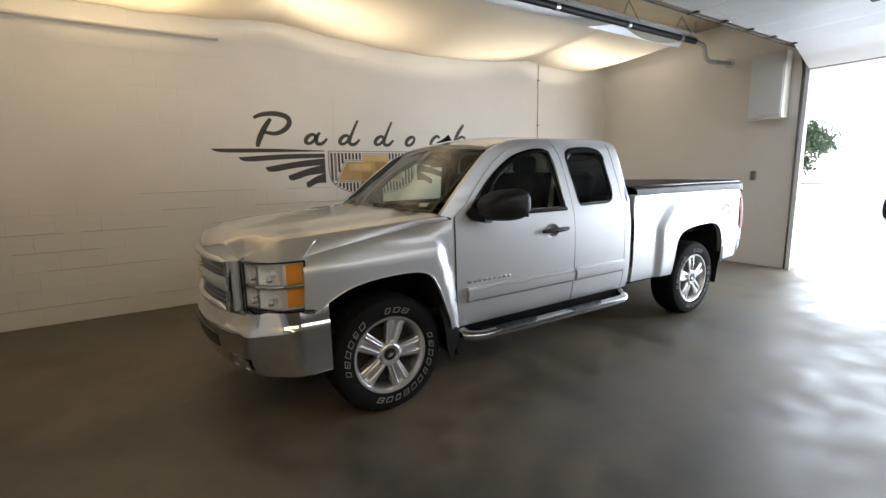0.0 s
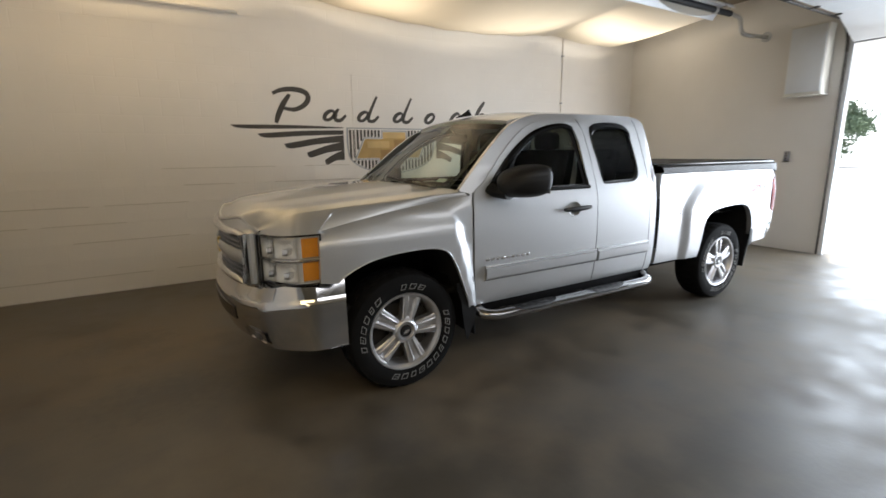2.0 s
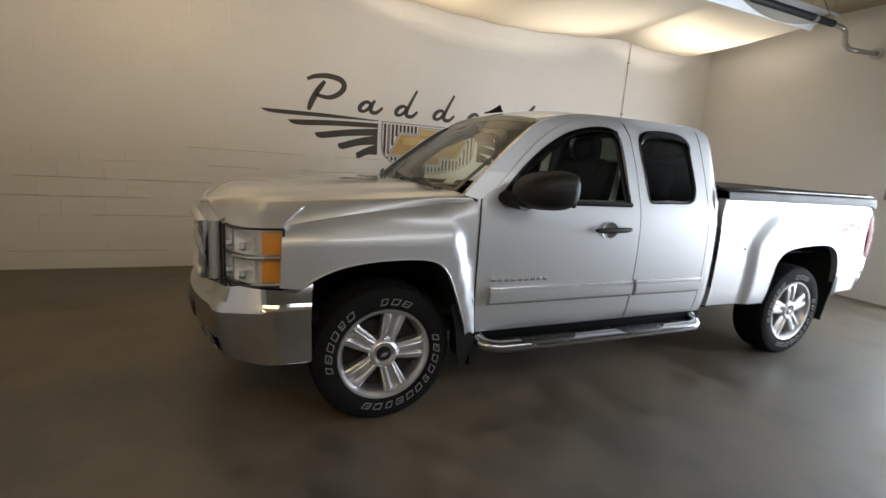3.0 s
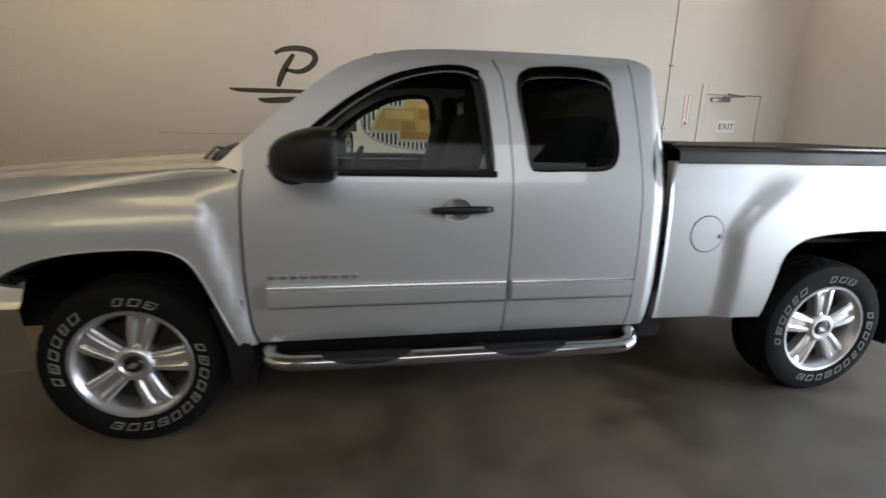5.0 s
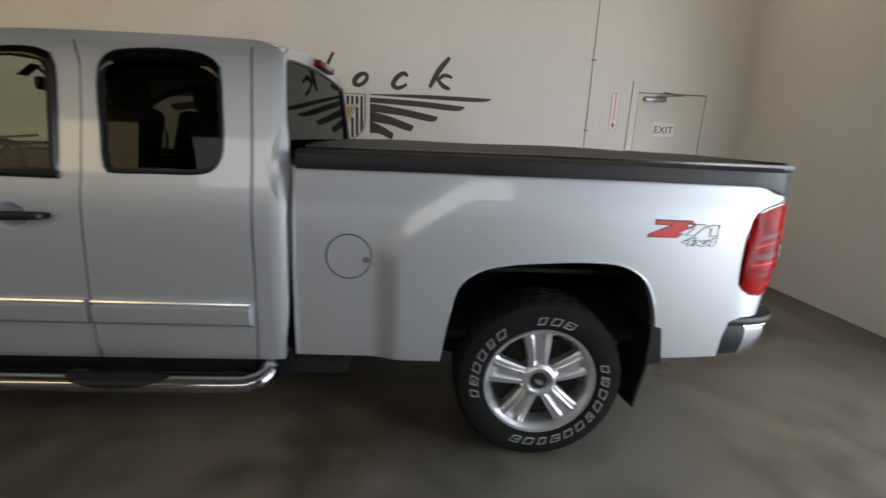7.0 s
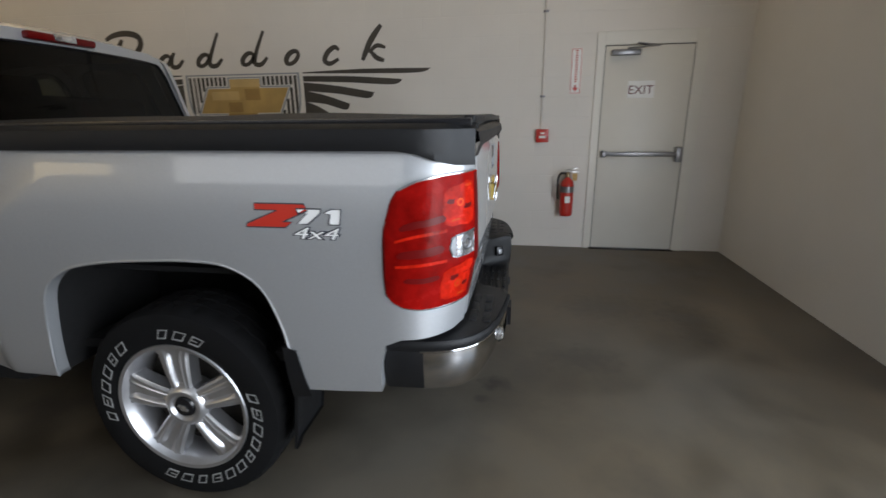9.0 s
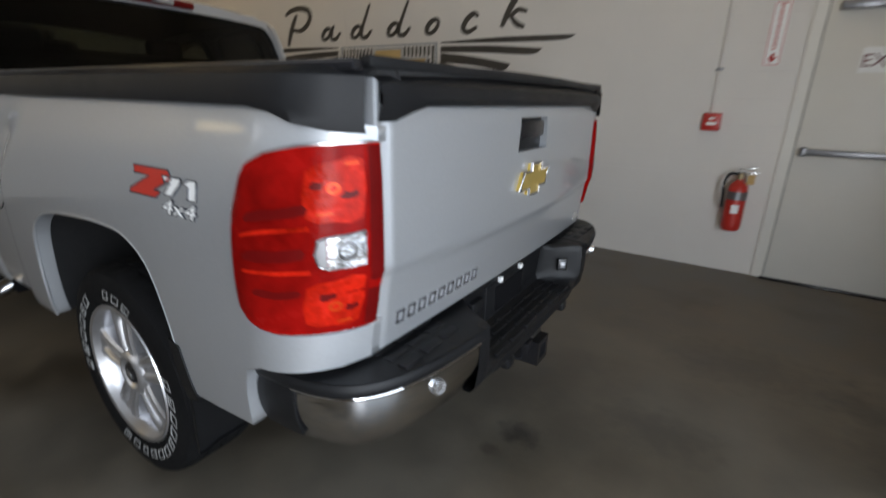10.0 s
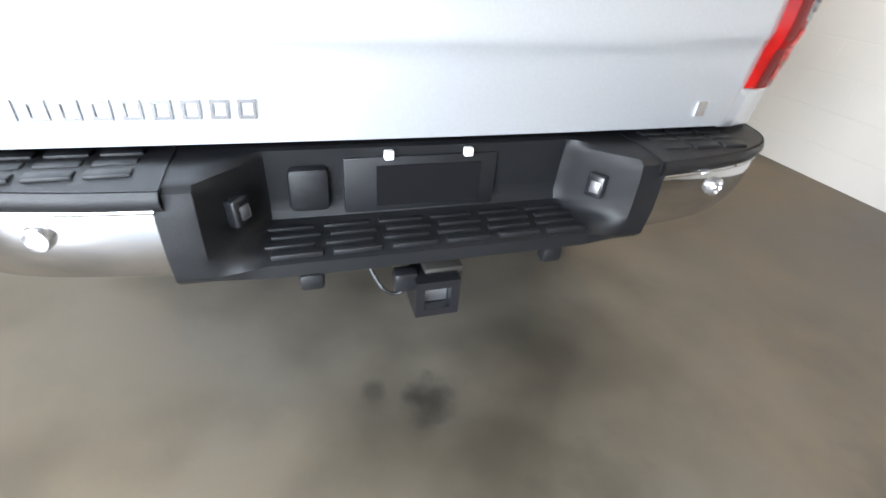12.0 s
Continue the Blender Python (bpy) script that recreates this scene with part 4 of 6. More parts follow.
for s in (-1, 1):
    deep = (0, -s * 0.035, 0)
    part("front_fender", Mesh().sheet(FENDER, [], side(s), 0.045, deep), PAINT, truck)
    cab = part("cab_side", Mesh().sheet(CAB, [WIN_F, WIN_R, GRIP], cab_side(s, -0.004), 0.05, deep), PAINT, truck)
    door = part("front_door", Mesh().sheet(DOOR_F, [WIN_F, GRIP], cab_side(s, 0.002), 0.045, (0, -s * 0.02, 0)), PAINT, truck)
    rear = part("rear_door", Mesh().sheet(DOOR_R, [WIN_R], cab_side(s, 0.002), 0.045, (0, -s * 0.02, 0)), PAINT, truck)
    bed = part("bed_side", Mesh().sheet(BEDSIDE, [], side(s), 0.025, (0, -s * 0.05, 0)), PAINT, truck)
    # dark shut lines
    part("shut_line", strip([(1.732, 0.48), (1.741, 0.9), (1.744, 1.27), (1.731, 1.5), (1.706, 1.7), (1.668, 1.79)], s, 0.001, 0.0019, cab_side(s, 0.0012)), DARK_GAP_SHADE, cab)
    part("shut_line", strip([(0.578, 0.475), (0.559, 0.54), (0.5475, 0.66), (0.542, 0.80), (0.542, 1.03), (0.548, 1.2), (0.56, 1.27)], s, 0.0, 0.0027, cab_side(s, 0.0010)), DARK_GAP_SHADE, cab)
    part("shut_line", strip([(2.379, 0.482), (2.390, 0.6), (2.394, 0.9), (2.389, 1.3), (2.379, 1.5), (2.366, 1.68), (2.356, 1.80)], s, 0.0, 0.0020, cab_side(s, 0.0010)), DARK_GAP_SHADE, cab)
    part("bed_gap", Mesh().grid(lambda u, v: side(s, -0.05)(2.50 + 0.09 * v, 0.52 + 0.80 * u), 6, 1, (0, -s * 0.01, 0)), DARK_GAP_SHADE, cab)
    # glass and its black surround
    part("window_glass", Mesh().sheet(WIN_F, [], side(s, -0.022), 0.10), CLEAR, door)
    part("window_seal", Mesh().tube([side(s, 0.001)(*p) for p in WIN_F], 0.012, 6, True), SMOOTH_BLACK, door)
    part("window_sill", Mesh().tube([side(s, 0.004)(0.70, 1.262), side(s, 0.004)(1.665, 1.262)], 0.016, 6), SMOOTH_BLACK, door)
    part("window_glass", Mesh().sheet(WIN_R, [], side(s, -0.012), 0.10), PRIVACY, rear)
    part("window_seal", Mesh().tube([side(s, 0.0)(*p) for p in WIN_R], 0.007, 6, True), SMOOTH_BLACK, rear)
    # the black frame round each pane
    for loop, inset, owner in ((WIN_F, 0.034, door), (WIN_R, 0.014, rear)):
        mid = np.mean(np.array(loop), axis=0)
        inner = [tuple(np.array(p) + (mid - np.array(p)) * inset / max(np.hypot(*(mid - np.array(p))) * 0.8, 0.05)) for p in loop]
        part("window_frame", Mesh().sheet(loop, [inner], side(s, -0.010), 0.05), BLACK_PLASTIC, owner, "black window frame")
    # smoked wind deflectors over the windows
    def shield(top, drop, lift):
        """A smoked strip along a window's upper edge, standing off at its lower rim."""
        def at(u, v):
            x, z = top[min(int(round(u * (len(top) - 1))), len(top) - 1)]
            return side(s, lift + 0.010 * math.sin(math.pi * (0.15 + 0.7 * v)))(x + drop[0] * v * (1 - 1.4 * u), z + 0.012 - (drop[1] + 0.012) * v)
        return Mesh().grid(at, len(top) - 1, 4)

    part("wind_deflector", shield(bow([(0.80, 1.405), (0.91, 1.505), (1.04, 1.60), (1.20, 1.685), (1.38, 1.732), (1.52, 1.740), (1.60, 1.716)], 4), (0.045, 0.030), 0.006), SMOKED, door, "smoked plastic wind deflector")
    part("wind_deflector", shield(bow([(1.792, 1.700), (1.815, 1.730), (1.86, 1.748), (2.00, 1.760), (2.14, 1.754), (2.215, 1.728), (2.25, 1.690)], 4), (0.0, 0.045), 0.006), SMOKED, rear, "smoked plastic wind deflector")

    # side mouldings
    def moulding(x0, x1, owner):
        m = Mesh()
        prof = [(0.652, 0.000), (0.656, 0.020), (0.668, 0.028), (0.70, 0.031), (0.732, 0.030), (0.740, 0.016), (0.750, 0.014), (0.758, 0.022), (0.762, 0.000)]
        for k in range(len(prof) - 1):
            (z0, l0), (z1, l1) = prof[k], prof[k + 1]
            m.grid(lambda u, v, z0=z0, z1=z1, l0=l0, l1=l1: side(s, l0 + (l1 - l0) * v)(x0 + (x1 - x0) * u, z0 + (z1 - z0) * v), 10, 1)
        for x in (x0, x1):
            c = [m.bm.verts.new(side(s, l)(x, z)) for z, l in prof]
            m.bm.faces.new(c)
        bmesh.ops.remove_doubles(m.bm, verts=m.bm.verts, dist=1e-5)
        part("side_moulding", m, PAINT, owner, "silver side moulding with a bright edge", True, 8)
        part("moulding_trim", strip([(x0, 0.753), (x1, 0.753)], s, 0.020, 0.0065), SILVER_TRIM, owner)
        # The moulding's shadow on the door, drawn as a thin black line.
        part("moulding_shadow_line", strip([(x0, 0.651), (x1, 0.651)], s, 0.003, 0.0035), DARK_GAP_SHADE, owner)

    moulding(0.635, 1.722, door)
    moulding(1.752, 2.372, rear)
    # nine plain badge bars on the door
    for k in range(9):
        x = 0.612 + 0.0455 * k
        part("badge_bar", Mesh().box(x, x + 0.034, s * 0.965 - 0.004, s * 0.965 + 0.004, 0.789, 0.809, 0.002), SILVER_TRIM, door)
    # door handle in its cup
    part("handle_cup", Mesh().lathe([(0.072, 0.0015), (0.069, 0.0045), (0.062, 0.003), (0.054, -0.012), (0.035, -0.024), (0, -0.028)], 32, Matrix.Translation((1.463, s * 0.9605, 1.097)) @ Matrix.Diagonal((1, 1, 0.82, 1)) @ pose(0, 0, 0, 90 if s < 0 else -90)), PAINT, door)
    part("door_handle", Mesh().grid(lambda u, v: Vector((1.338 + 0.285 * u, s * (0.972 + 0.026 * math.sin(math.pi * min(max(u, 0.02), 0.98)) ** 0.4 + 0.012 * math.cos(2 * math.pi * v)), 1.100 + 0.006 * u + (0.0185 - 0.006 * abs(2 * u - 1) ** 3) * math.sin(2 * math.pi * v))), 20, 12), BLACK_PLASTIC, door, "black pull handle")
    part("lock_cylinder", Mesh().lathe([(0, 0.004), (0.009, 0.004), (0.010, 0)], 14, pose(1.600, s * 0.998, 1.106, 90 if s < 0 else -90)), DARK_TRIM, door)

    # outside mirror
    def mirror_shell(u, v):
        """A housing that tapers to a rounded nose; v runs from the nose to the glass."""
        a = 2 * math.pi * u
        t = min(v / 0.86, 1.0)
        big = (1 - (1 - t) ** 2.0) ** 0.5 * (1.0 if v <= 0.86 else 1 - 0.10 * ((v - 0.86) / 0.14) ** 2)
        px = math.copysign(abs(math.cos(a)) ** 0.66, math.cos(a)) * big
        pz = math.copysign(abs(math.sin(a)) ** 0.66, math.sin(a)) * big
        return Vector((0.668 + 0.250 * v ** 1.15 + 0.030 * px * v, s * (1.065 + 0.025 * v + 0.172 * px), 1.322 + 0.024 * v + 0.110 * pz + 0.010 * px))

    mir = part("side_mirror", Mesh().grid(mirror_shell, 40, 28), BLACK_PLASTIC, truck, "large black side mirror")
    part("mirror_arm", Mesh().tube(bow([(0.70, s * 0.90, 1.285), (0.725, s * 0.96, 1.268), (0.755, s * 1.04, 1.262)], 4), 0.03, 12, flat=(0.075, 0.045)), BLACK_PLASTIC, mir)
    part("mirror_base", Mesh().sheet([(0.69, 1.250), (0.875, 1.258), (0.865, 1.34), (0.81, 1.41), (0.715, 1.325)], [], cab_side(s, 0.006), 0.05, (0, -s * 0.012, 0)), BLACK_PLASTIC, mir)
    part("mirror_glass", Mesh().grid(lambda u, v: Vector((0.908 + 0.024 * (2 * u - 1), s * (0.945 + 0.29 * u), 1.262 + 0.17 * v)), 6, 6, (0.006, 0, 0)), CHROME, mir)

    # chrome side step with two tapered black treads on top
    pts = bow([(0.585, s * 0.86, 0.45), (0.60, s * 0.945, 0.412), (0.66, s * 0.988, 0.400), (0.80, s * 1.0, 0.396), (1.5, s * 1.0, 0.396), (2.24, s * 1.0, 0.396), (2.36, s * 0.988, 0.402), (2.41, s * 0.945, 0.416), (2.425, s * 0.86, 0.455)], 6)
    bar = part("side_step", Mesh().tube(pts, 0.04, 22, flat=(0.048, 0.038)), STEP_CHROME, truck, "polished tubular side step")
    for x0, x1 in ((0.83, 1.25), (1.60, 2.03)):
        def tread(u, v):
            spread = math.sin(math.pi * min(max(u, 0.0), 1.0)) ** 0.45
            a = math.pi * (0.50 + (0.02 + 0.50 * spread) * (v - 0.5) * 1.95)
            lift = 1.0 + 0.10 * spread * math.sin(math.pi * v) ** 0.4
            rib = 0.0012 * math.cos(90 * (x0 + (x1 - x0) * u))
            return Vector((x0 + (x1 - x0) * u, s * (1.0 + 0.0485 * lift * math.cos(a)), 0.396 + (0.0385 * lift + rib) * math.sin(a)))

        part("step_pad", Mesh().grid(tread, 60, 10), BLACK_PLASTIC, bar, "black ribbed tread")
    for x in (0.8, 1.6, 2.25):
        part("step_bracket", Mesh().box(x - 0.03, x + 0.03, min(s * 0.55, s * 0.98), max(s * 0.55, s * 0.98), 0.385, 0.41, 0.004), STEEL, bar)
    # Sill box coloured near-black for the shade below the doors.
    part("shaded_rocker", Mesh().box(0.58, 2.49, min(s * 0.84, s * 0.912), max(s * 0.84, s * 0.912), 0.40, 0.50, 0.01), DARK_GAP_SHADE, truck)

    # wheel wells, their lips and mud flaps
    for arch, x0 in ((ARCH_F, 0.0), (ARCH_R, 3.645)):
        part("wheel_liner", Mesh().grid(lambda u, v: Vector((lambda p, y: (along(p[0]), s * y, p[1] + 0.004))(arch[round(u * (len(arch) - 1))], (half_width(*arch[round(u * (len(arch) - 1))]) - 0.012) * (1 - v) + 0.45 * v)), len(arch) - 1, 4), LINER, truck)
        part("inner_wall", Mesh().box(x0 - 0.62, x0 + 0.62, min(s * 0.42, s * 0.45), max(s * 0.42, s * 0.45), 0.30, 1.02), LINER, truck)
        part("arch_lip", Mesh().tube([side(s, -0.004)(*p) for p in arch], 0.006, 6), PAINT, truck)
    for x0, top, low, lean in ((0.475, 0.70, 0.27, 0.03), (4.125, 0.69, 0.285, -0.045)):
        part("mud_flap", Mesh().grid(lambda u, v: Vector((x0 + lean * u * 1.2 + (0.012 if v > 0.8 else 0), s * (0.70 + 0.275 * v - (0.02 * u if v > 0.9 else 0)), top - (top - low) * u)), 8, 6, (0.012, 0, 0)), BLACK_PLASTIC, truck, "black moulded mud flap")

    part("flap_flange", Mesh().sheet([(0.36, 0.665), (0.388, 0.668), (0.437, 0.584), (0.530, 0.447), (0.508, 0.363), (0.452, 0.250), (0.425, 0.36), (0.405, 0.52)], [], lambda x, z: Vector((x, s * 0.974, z)), 0.05, (0, -s * 0.014, 0)), BLACK_PLASTIC, truck, "black moulded mud flap edge")
    part("flap_flange", Mesh().sheet([(4.100, 0.708), (4.147, 0.696), (4.160, 0.62), (4.179, 0.522), (4.112, 0.510)], [], side(s, 0.005), 0.05, (0, -s * 0.012, 0)), BLACK_PLASTIC, truck, "black moulded mud flap edge")

    # headlamp
    def lamp_face(u, v):
        # u from the grille to the fender round the corner, v up
        x = lerp_at(u, [(0, -0.805), (0.35, -0.770), (0.62, -0.713), (0.80, -0.643), (1, -0.538)])
        y = lerp_at(u, [(0, 0.60), (0.35, 0.765), (0.62, 0.875), (0.80, 0.925), (1, 0.955)])
        return Vector((x, s * y, 0.778 + 0.034 * u + (0.290 - 0.010 * u) * v))

    hl = part("headlight", Mesh().grid(lambda u, v: lamp_face(u, v) + Vector((0.055 - 0.02 * u, -s * 0.02, 0)), 12, 4).grid(lambda u, v: lamp_face(0, v) + Vector((0.06 * u, 0, 0)), 2, 2), LAMP_BOWL, truck, "clear headlight with amber corner")
    part("lens", Mesh().grid(lamp_face, 16, 4), LENS, hl)
    part("lamp_bezel", Mesh().grid(lambda u, v: Vector((-0.805 - 0.08 * u, s * (0.602 + 0.004 * u), 0.778 + 0.29 * v)), 2, 2, (0, -s * 0.02, 0)), SMOOTH_BLACK, hl, "black bezel")
    for v in (0.0, 0.5, 1.0):
        part("chrome_edge", Mesh().tube([lamp_face(k / 12, v) + Vector((0.012, 0, 0)) for k in range(13)], 0.010 if v == 0.5 else 0.006, 6), CHROME if v == 0.5 else SMOOTH_BLACK, hl)
    for u in (0.0, 1.0):
        part("edge", Mesh().tube([lamp_face(u, k / 4) + Vector((0.008, 0, 0)) for k in range(5)], 0.006, 6), SMOOTH_BLACK, hl)
    for v0, v1 in ((0.06, 0.45), (0.55, 0.94)):
        part("turn_signal", Mesh().grid(lambda u, v: lamp_face(0.79 + 0.17 * u, v0 + (v1 - v0) * v) + Vector((0.02, -s * 0.012, 0)), 5, 3, (0.02, 0, 0)), AMBER, hl, "amber turn signal")
        for u0, u1 in ((0.03, 0.36), (0.40, 0.74)):
            part("reflector_bowl", Mesh().grid(lambda u, v: lamp_face(u0 + (u1 - u0) * u, v0 + (v1 - v0) * v) + Vector((0.012 + 0.045 * math.sin(math.pi * u) * math.sin(math.pi * v) ** 0.7, -s * 0.012, 0)), 8, 8), LAMP_BOWL, hl)
            c = lamp_face(u0 * 0.45 + u1 * 0.55, v0 * 0.62 + v1 * 0.38) + Vector((0.022, -s * 0.016, 0))
            part("bulb_shield", Mesh().box(-0.004, 0.03, -0.040, 0.040, -0.020, 0.016, 0.004, Matrix.Translation(c) @ pose(0, 0, 0, 0, 0, s * 28 if u0 < 0.2 else s * 42)), CHROME, hl)

    # fuel flap, badge and tail lamp
    if s < 0:
        fuel = part("fuel_flap", Mesh().sheet([(2.78 + 0.092 * math.cos(a), 0.97 + 0.092 * math.sin(a)) for a in np.linspace(0, 2 * math.pi, 28, endpoint=False)], [], side(s, 0.002), 0.05), PAINT, bed)
        part("flap_gap", Mesh().tube([side(s, 0.0)(2.78 + 0.094 * math.cos(a), 0.97 + 0.094 * math.sin(a)) for a in np.linspace(0, 2 * math.pi, 36, endpoint=False)], 0.0028, 6, True), DARK_GAP_SHADE, bed)
        part("flap_lock", Mesh().lathe([(0, 0.008), (0.012, 0.007), (0.014, 0)], 14, pose(2.855, s * half_width(2.855, 0.96), 0.958, 90)), GREY_METAL, bed)
        fl = side(s, 0.0015)
        z = lambda pts: [(4.025 + a * 0.305, 1.076 + b * 0.100) for a, b in pts]
        part("decal_outline", Mesh().tube([side(s, 0.0015)(*p) for p in z([(0.10, 1.0), (0.62, 1.0), (0.66, 0.80), (0.40, 0.46), (0.50, 0.46), (0.42, 0.28), (0.0, 0.28), (0.02, 0.40), (0.34, 0.80), (0.10, 0.80)])], 0.0022, 5, True), DECAL_DARK, bed)
        part("decal", Mesh().sheet(z([(0.10, 1.0), (0.62, 1.0), (0.66, 0.80), (0.40, 0.46), (0.50, 0.46), (0.42, 0.28), (0.0, 0.28), (0.02, 0.40), (0.34, 0.80), (0.10, 0.80)]), [], fl, 0.05), DECAL_RED, bed, "red slanted decal")
        for shape in ([(0.54, 0.86), (0.80, 0.86), (0.785, 0.72), (0.66, 0.40), (0.545, 0.40), (0.65, 0.72), (0.56, 0.72)], [(0.82, 0.74), (0.90, 0.86), (1.0, 0.86), (0.985, 0.40), (0.875, 0.40), (0.89, 0.70)]):
            part("decal_outline", Mesh().tube([side(s, 0.002)(*p) for p in z(shape)], 0.0022, 5, True), DECAL_DARK, bed)
            part("decal_fill", Mesh().sheet(z(shape), [], side(s, 0.0012), 0.03), PAPER, bed)
        for lift, fat, mat in ((0.0015, 0.007, DECAL_DARK), (0.0035, 0.0, PAPER)):
            drive = bpy.data.curves.new("drive_lettering", "FONT")
            drive.body, drive.size, drive.extrude, drive.shear, drive.offset, drive.align_x = "4x4", 0.050, 0.0004, 0.25, fat * 0.4, "CENTER"
            letters = new("lettering", drive)
            letters.data.materials.append(mat)
            letters.parent = bed
            letters.matrix_basis = pose(4.245, s * (half_width(4.22, 1.09) + lift), 1.072, 88, 0, 0) @ Matrix.Diagonal((1.9, 1, 1, 1))

    def lamp_wrap(u, v, lift):
        # u from the side to the tailgate round the corner
        x = 4.462 + 0.2425 * math.sin(u * math.pi / 2) ** 0.9
        zz = lerp_at(x, [(4.462, 0.905), (4.476, 0.885), (4.51, 0.866), (4.56, 0.858), (4.70, 0.858)])
        zt = lerp_at(x, [(4.462, 1.12), (4.472, 1.175), (4.50, 1.215), (4.55, 1.24), (4.62, 1.256), (4.70, 1.262)])
        sft = lift * math.sin(math.pi * min(max(v, 0.03), 0.97)) ** 0.3
        z0 = zz + (zt - zz) * v
        t = min((x - 4.47) / 0.235, 1)
        return Vector((x - tuck(z0) * step_up(x, 4.50, 4.70) + sft * max(t, 0), s * (half_width(x, min(max(z0, 0.9), 1.2)) + sft * (1 - max(t, 0) ** 2)), z0))

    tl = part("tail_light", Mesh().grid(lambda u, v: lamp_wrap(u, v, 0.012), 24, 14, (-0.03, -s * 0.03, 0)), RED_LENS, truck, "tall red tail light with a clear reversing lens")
    part("reverse_lens", Mesh().sheet([(0.56, 0.385), (0.80, 0.395), (0.805, 0.565), (0.56, 0.55)], [], lambda u, w: lamp_wrap(u, w, 0.0145), 0.04), REFLECTOR, tl, "clear reversing lens")
    part("reverse_rim", Mesh().tube([lamp_wrap(u, w, 0.0142) for u, w in [(0.56, 0.385), (0.51, 0.40), (0.485, 0.465), (0.505, 0.535), (0.56, 0.55), (0.68, 0.558), (0.805, 0.567), (0.803, 0.48), (0.80, 0.393), (0.68, 0.388)]], 0.003, 5, True), REFLECTOR, tl)
    part("reverse_side", Mesh().sheet([(0.555, 0.388), (0.51, 0.40), (0.485, 0.465), (0.505, 0.535), (0.555, 0.548)], [], lambda u, w: lamp_wrap(u, w, 0.0138), 0.05), GREY_METAL, tl)
    # Shade inside the lens, laid on as deep red patches.
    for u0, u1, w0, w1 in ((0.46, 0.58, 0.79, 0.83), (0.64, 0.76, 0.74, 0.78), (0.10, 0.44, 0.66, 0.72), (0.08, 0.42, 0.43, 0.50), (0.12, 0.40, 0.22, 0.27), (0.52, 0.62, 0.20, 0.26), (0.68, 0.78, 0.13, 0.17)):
        part("painted_lens_shade", Mesh().sheet(ring_of([(u0, w0 + 0.01), ((u0 + u1) / 2, w0), (u1, w0 + 0.012), (u1 - 0.01, w1), ((u0 + u1) / 2, w1 - 0.008), (u0 + 0.02, w1)], 2), [], lambda u, w: lamp_wrap(u, w, 0.0136), 0.05), DEEP_RED, tl)
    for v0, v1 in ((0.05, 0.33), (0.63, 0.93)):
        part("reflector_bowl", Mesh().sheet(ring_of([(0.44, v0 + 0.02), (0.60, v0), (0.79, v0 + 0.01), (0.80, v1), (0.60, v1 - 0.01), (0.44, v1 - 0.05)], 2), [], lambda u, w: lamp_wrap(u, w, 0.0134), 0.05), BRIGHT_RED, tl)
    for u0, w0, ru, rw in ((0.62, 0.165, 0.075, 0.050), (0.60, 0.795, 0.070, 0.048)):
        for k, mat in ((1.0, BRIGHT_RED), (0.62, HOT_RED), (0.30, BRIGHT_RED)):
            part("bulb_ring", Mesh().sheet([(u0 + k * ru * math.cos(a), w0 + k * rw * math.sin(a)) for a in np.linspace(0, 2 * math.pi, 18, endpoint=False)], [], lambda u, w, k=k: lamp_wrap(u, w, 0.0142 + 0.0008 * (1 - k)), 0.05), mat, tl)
    # Glints of the lens, laid on as orange-red patches.
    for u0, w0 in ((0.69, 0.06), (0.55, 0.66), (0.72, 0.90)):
        part("painted_hot_spot", Mesh().sheet([(u0 - 0.05, w0), (u0 + 0.05, w0 + 0.006), (u0 + 0.045, w0 + 0.022), (u0 - 0.045, w0 + 0.016)], [], lambda u, w: lamp_wrap(u, w, 0.0141), 0.05), HOT_RED, tl)
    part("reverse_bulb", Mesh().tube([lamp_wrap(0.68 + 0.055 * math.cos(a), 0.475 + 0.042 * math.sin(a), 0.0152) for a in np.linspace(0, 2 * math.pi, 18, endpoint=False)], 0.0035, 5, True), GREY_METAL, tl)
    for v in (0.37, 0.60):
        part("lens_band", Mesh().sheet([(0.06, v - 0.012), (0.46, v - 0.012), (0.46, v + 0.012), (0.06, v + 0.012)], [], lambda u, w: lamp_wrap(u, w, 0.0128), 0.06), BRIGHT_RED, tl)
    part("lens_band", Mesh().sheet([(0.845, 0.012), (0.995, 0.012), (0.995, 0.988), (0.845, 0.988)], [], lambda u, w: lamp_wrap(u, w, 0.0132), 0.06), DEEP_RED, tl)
    part("lamp_gap", Mesh().tube([lamp_wrap(u, v, 0.0) for u, v in [(k / 10, 0) for k in range(11)] + [(1, k / 8) for k in range(1, 9)] + [(1 - k / 10, 1) for k in range(1, 11)] + [(0, 1 - k / 8) for k in range(1, 8)]], 0.006, 5, True), SILVER_TRIM, tl)

    part("bed_post", Mesh().box(4.655, 4.702, min(s * 0.786, s * 0.806), max(s * 0.786, s * 0.806), 1.262, 1.385, 0.006), PAINT, truck)

    # black rail cap along the bed side
    def rail(u, v):
        x = 2.57 + 2.14 * u
        drop = 0.045 * step_up(x, 4.50, 4.68)
        w = half_width(min(x, 4.55), 1.30) - 0.10 * step_up(x, 4.58, 4.72)
        prof = [(0.012, 1.325 - drop), (0.016, 1.35 - drop), (0.006, 1.385), (-0.02, 1.40), (-0.09, 1.40), (-0.11, 1.36)]
        a, b = prof[round(v * 5)]
        return Vector((x, s * (w + a), b + 0.004 * math.sin(math.pi * u)))

